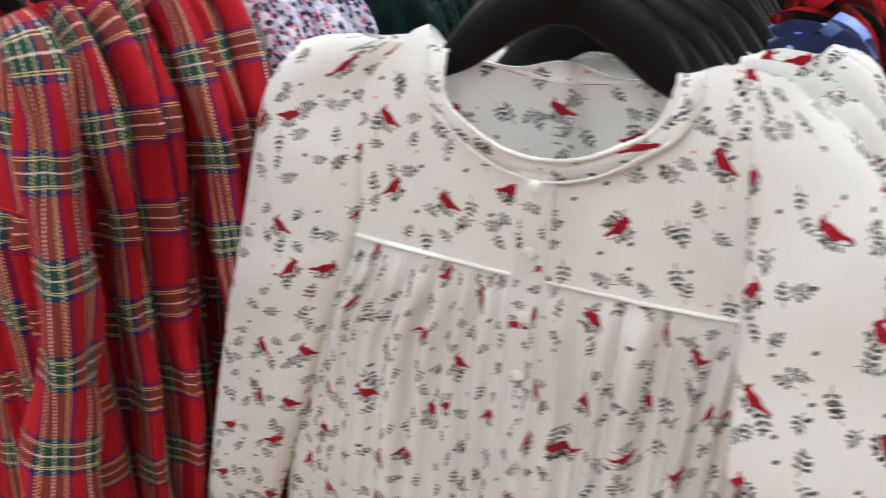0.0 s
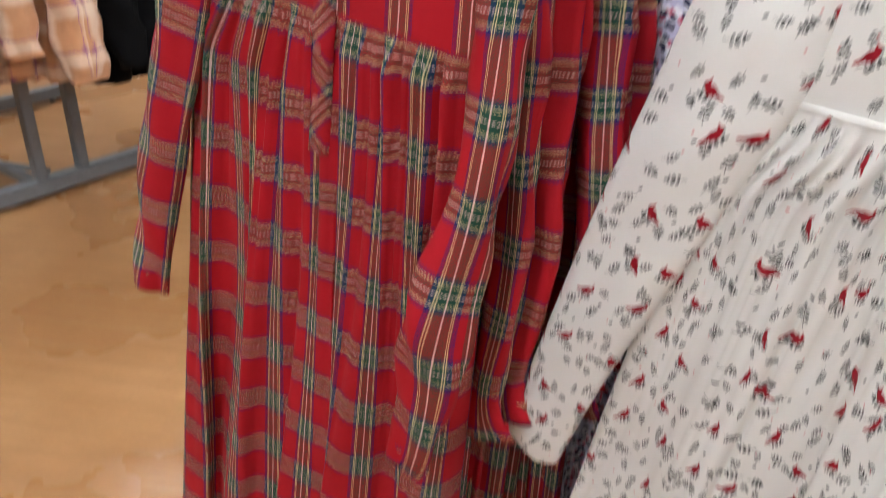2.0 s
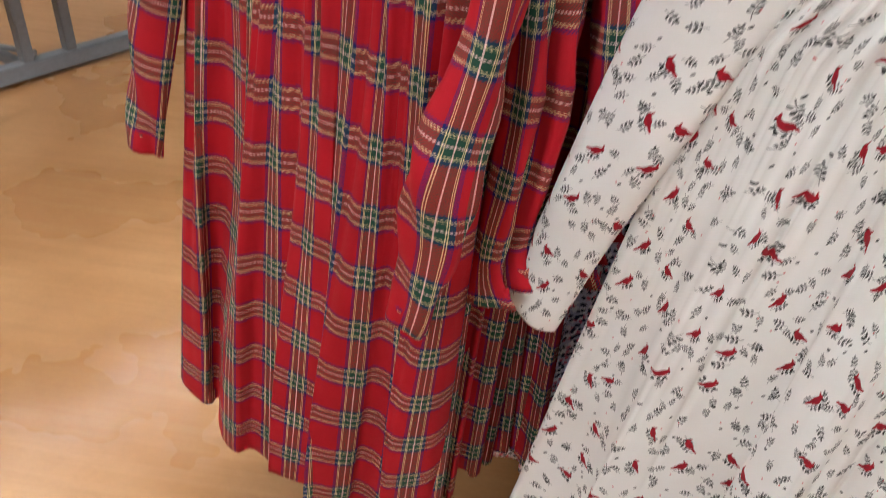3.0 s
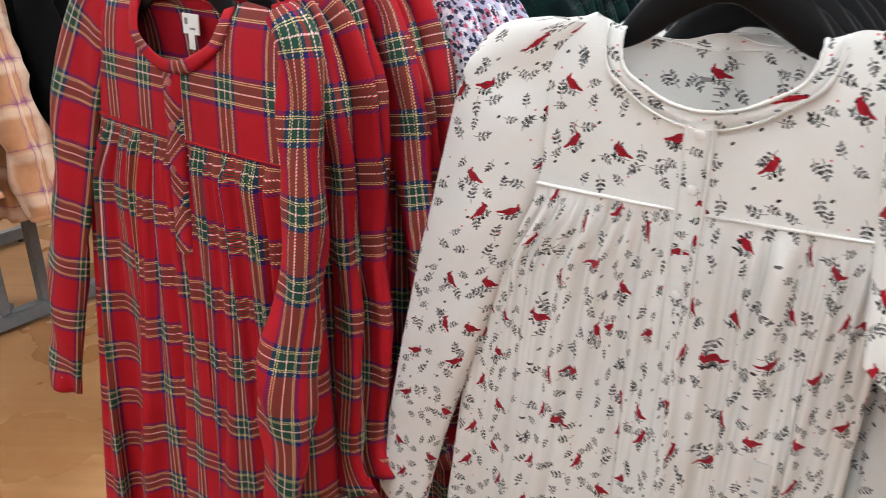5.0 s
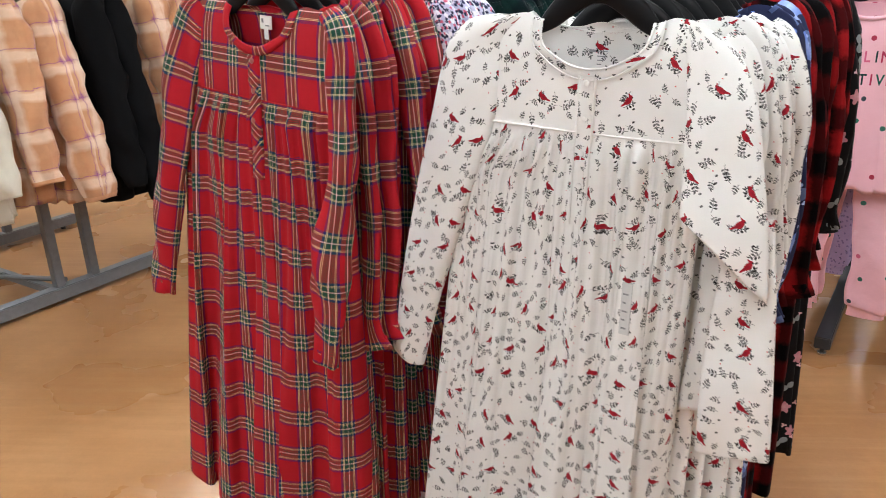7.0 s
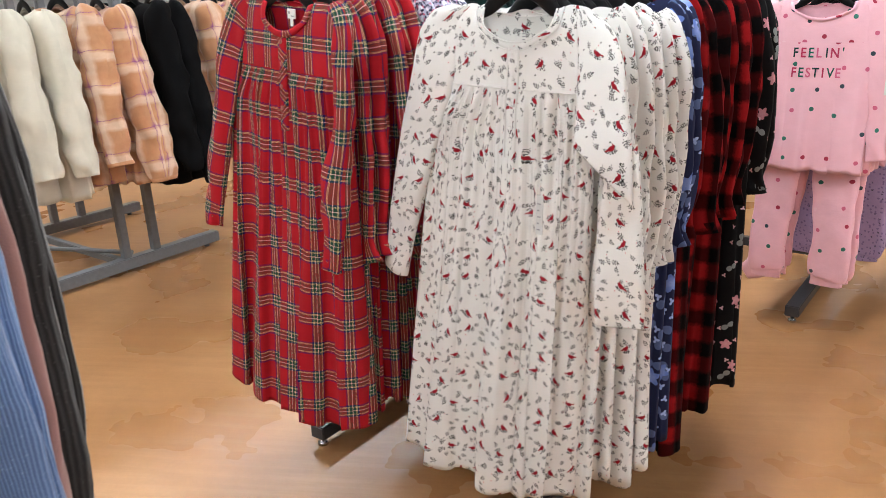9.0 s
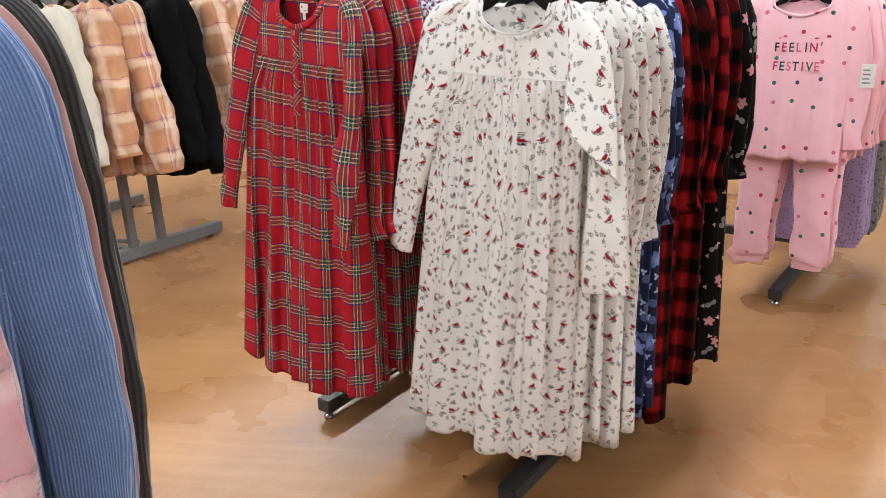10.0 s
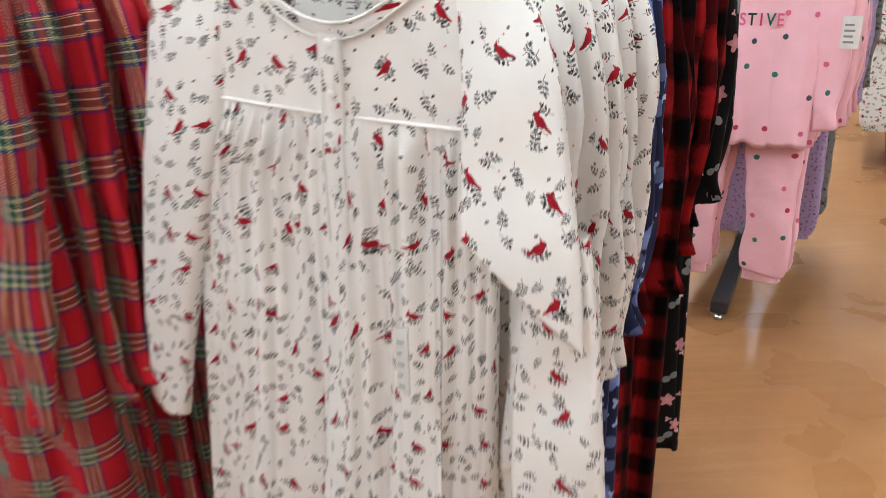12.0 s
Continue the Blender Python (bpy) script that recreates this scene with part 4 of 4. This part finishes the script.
# far racks
for i in range(6):
    pajama_set(pose(0.60, 4.55 + 0.08 * i, 1.36, 0, 0, i), BIRDS, 120 + i, "white printed pajama set on a far rack", "far white pajama sets")
plain_rack((0.60,), 4.5, 5.2, 1.44, 4.6, "dark grey steel garment rack holding white pajamas", DARKSTEEL)
for i in range(6):
    pajama_set(pose(1.15, 5.4 + 0.09 * i, 1.36, 0, 0, i), TEAL, 140 + i, "dark teal tropical-print pajama set on a far rack", "far teal pajama sets")
plain_rack((1.15,), 5.35, 6.1, 1.44, 5.4, "dark grey steel garment rack holding teal pajamas", DARKSTEEL)


# ---------------------------------------------------------------- jacket rack
def jacket(m, mat, seed, label, group, cuff=None, length=0.82, sw=0.21, thick=0.085, half=0.072, sl=0.66, category="jacket", name="jacket", fold=0.01, body_half=0.25, sleeve_thick=0.05, out=0.08, front=False, wrinkle=0.006, flare=0.02):
    g = thing(name, label, category, m, group)
    surf, top = bodice(g, mat, seed, sw=sw, nw=0.08, neck=0.05, yoke=0.2, length=length, left=body_half, right=body_half, thick=thick, flare=flare, gather=0.0, fold=fold, cols=40 if front else 32, rows=26, names=("shoulder_panel", "body"))
    neck_band(g, surf, top, mat, 0.08, 0.03, stand=0.02)
    rng = np.random.RandomState(seed + 9)
    for k in (-1, 1):
        sleeve("sleeve", sleeve_path(sw, k, sl + rng.uniform(-0.05, 0.05), out, half, sleeve_thick, rng.uniform(-0.04, 0.04), half * 0.6), mat, g, seed + k, rows=34, cols=24, cuff=cuff, wrinkle=wrinkle)
    hanger(m @ pose(0, 0, -0.013), sw * 0.9)
    return g


JX, JZ = -3.29, 1.466
# y, cloth, cuff, label, group, hem length, sleeve length, sleeve bulk, flare outwards, turn
CREAMS, PEACHES, BLACKS = "cream fleece jacket hanging on grey rack", "peach plaid sherpa jacket with ribbed cuffs on rack", "black fleece jacket hanging on grey rack"
jackets = [(y, CREAM, None, CREAMS, "cream fleece jackets", 0.92, 0.80, 0.074, 0.11, turn) for y, turn in ((0.44, 4), (0.63, -5), (0.82, 6), (1.01, -4))]
jackets += [(1.20, PEACH, PEACHRIB, PEACHES, "peach plaid jackets", 0.90, 0.78, 0.080, 0.10, 7), (1.41, PEACH, PEACHRIB, PEACHES, "peach plaid jackets", 0.92, 0.86, 0.088, 0.15, -4)]
jackets += [(y, BLACKFLEECE, None, BLACKS, "black fleece jackets", 0.97, sl, 0.075, out, turn) for y, sl, out, turn in ((1.58, 0.90, 0.13, 3), (1.74, 0.93, 0.20, -5))]
jackets += [(y, PEACH, PEACHRIB, PEACHES, "peach plaid jackets", 0.90, 0.84, 0.075, 0.12, turn) for y, turn in ((1.92, 6), (2.09, -3), (2.25, 4))]
for y, mat, cuff, lab, grp, hem, sl, bulk, out, turn in jackets:
    sd = int(y * 100)
    jacket(pose(JX - 0.02 + 0.02 * (sd % 3), y, JZ - 0.01 * (sd % 2), 0, 0, turn), mat, sd, lab, grp, cuff, length=hem, half=0.078, sl=sl, sleeve_thick=bulk, thick=0.15, wrinkle=0.011 if mat is PEACH else 0.009, out=out, fold=0.018, flare=0.04)


def jacket_rack():
    r = thing("clothes_rack", "grey painted steel double garment rack holding jackets", "clothes rack")
    for x, end in ((-3.29, 1.93), (-4.43, 2.10)):
        part("base_bar", box_bm((x - 0.033, 0.1, 0.02), (x + 0.033, end, 0.085), 0.005), GREYSTEEL, r)
        for y in (0.2, end - 0.08):
            part("foot", rod_bm([(x, y, 0), (x, y, 0.021)], 0.016, 10), DARKSTEEL, r)
        for y in (0.42, end - 0.62, end - 0.43):
            part("post", box_bm((x - 0.023, y - 0.023, 0.085), (x + 0.023, y + 0.023, 1.52), 0.004), GREYSTEEL, r)
        part("rail", rod_bm([(x, 0.1, 1.536), (x, 2.4, 1.536)], 0.016, 12), GREYSTEEL, r, smooth=True)
    for y in (0.42, 1.31):
        part("crossbar", box_bm((-4.396, y - 0.02, 0.03), (-3.324, y + 0.02, 0.07), 0.004), GREYSTEEL, r)
    part("brace", rod_bm([(-3.31, 1.36, 0.1), (-4.40, 0.9, 0.1)], 0.014, 8), GREYSTEEL, r)


jacket_rack()

# ---------------------------------------------------------------- near rack with ribbed tops
NEAR = 53.0
ex, ey = math.cos(radians(NEAR)), math.sin(radians(NEAR))
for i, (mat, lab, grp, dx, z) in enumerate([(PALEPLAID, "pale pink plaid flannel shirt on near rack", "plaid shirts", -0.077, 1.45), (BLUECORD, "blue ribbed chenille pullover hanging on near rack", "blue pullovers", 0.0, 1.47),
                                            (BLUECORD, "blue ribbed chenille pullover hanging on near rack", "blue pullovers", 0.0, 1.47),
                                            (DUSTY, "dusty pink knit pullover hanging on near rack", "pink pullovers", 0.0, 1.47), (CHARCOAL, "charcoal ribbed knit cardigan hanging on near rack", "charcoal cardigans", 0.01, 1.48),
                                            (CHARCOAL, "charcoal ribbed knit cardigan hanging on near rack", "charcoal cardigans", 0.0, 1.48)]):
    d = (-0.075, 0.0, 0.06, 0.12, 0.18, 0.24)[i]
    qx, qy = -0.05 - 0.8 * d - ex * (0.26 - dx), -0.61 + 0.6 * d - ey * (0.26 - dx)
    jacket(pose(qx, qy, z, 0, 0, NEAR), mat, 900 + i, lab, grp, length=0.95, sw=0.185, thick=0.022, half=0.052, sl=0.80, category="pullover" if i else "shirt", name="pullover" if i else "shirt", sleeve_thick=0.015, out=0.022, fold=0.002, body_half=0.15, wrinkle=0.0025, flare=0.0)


def near_rack():
    r = thing("clothes_rack", "steel garment rack holding ribbed tops near aisle", "clothes rack")
    c = Vector((-0.05 - ex * 0.26, -0.61 - ey * 0.26, 0))
    dv = Vector((-0.8, 0.6, 0))
    a, b = c - dv * 0.12, c + dv * 0.6
    part("rail", rod_bm([a + Vector((0, 0, 1.56)), b + Vector((0, 0, 1.56))], 0.010, 12), STEEL, r, smooth=True)
    part("post", rod_bm([b + Vector((0, 0, 0.05)), b + Vector((0, 0, 1.56))], 0.02, 12), GREYSTEEL, r, smooth=True)
    part("foot", rod_bm([b - dv * 0.3 + Vector((0, 0, 0.03)), b + dv * 0.3 + Vector((0, 0, 0.03))], 0.03, 10), GREYSTEEL, r, smooth=True)


near_rack()
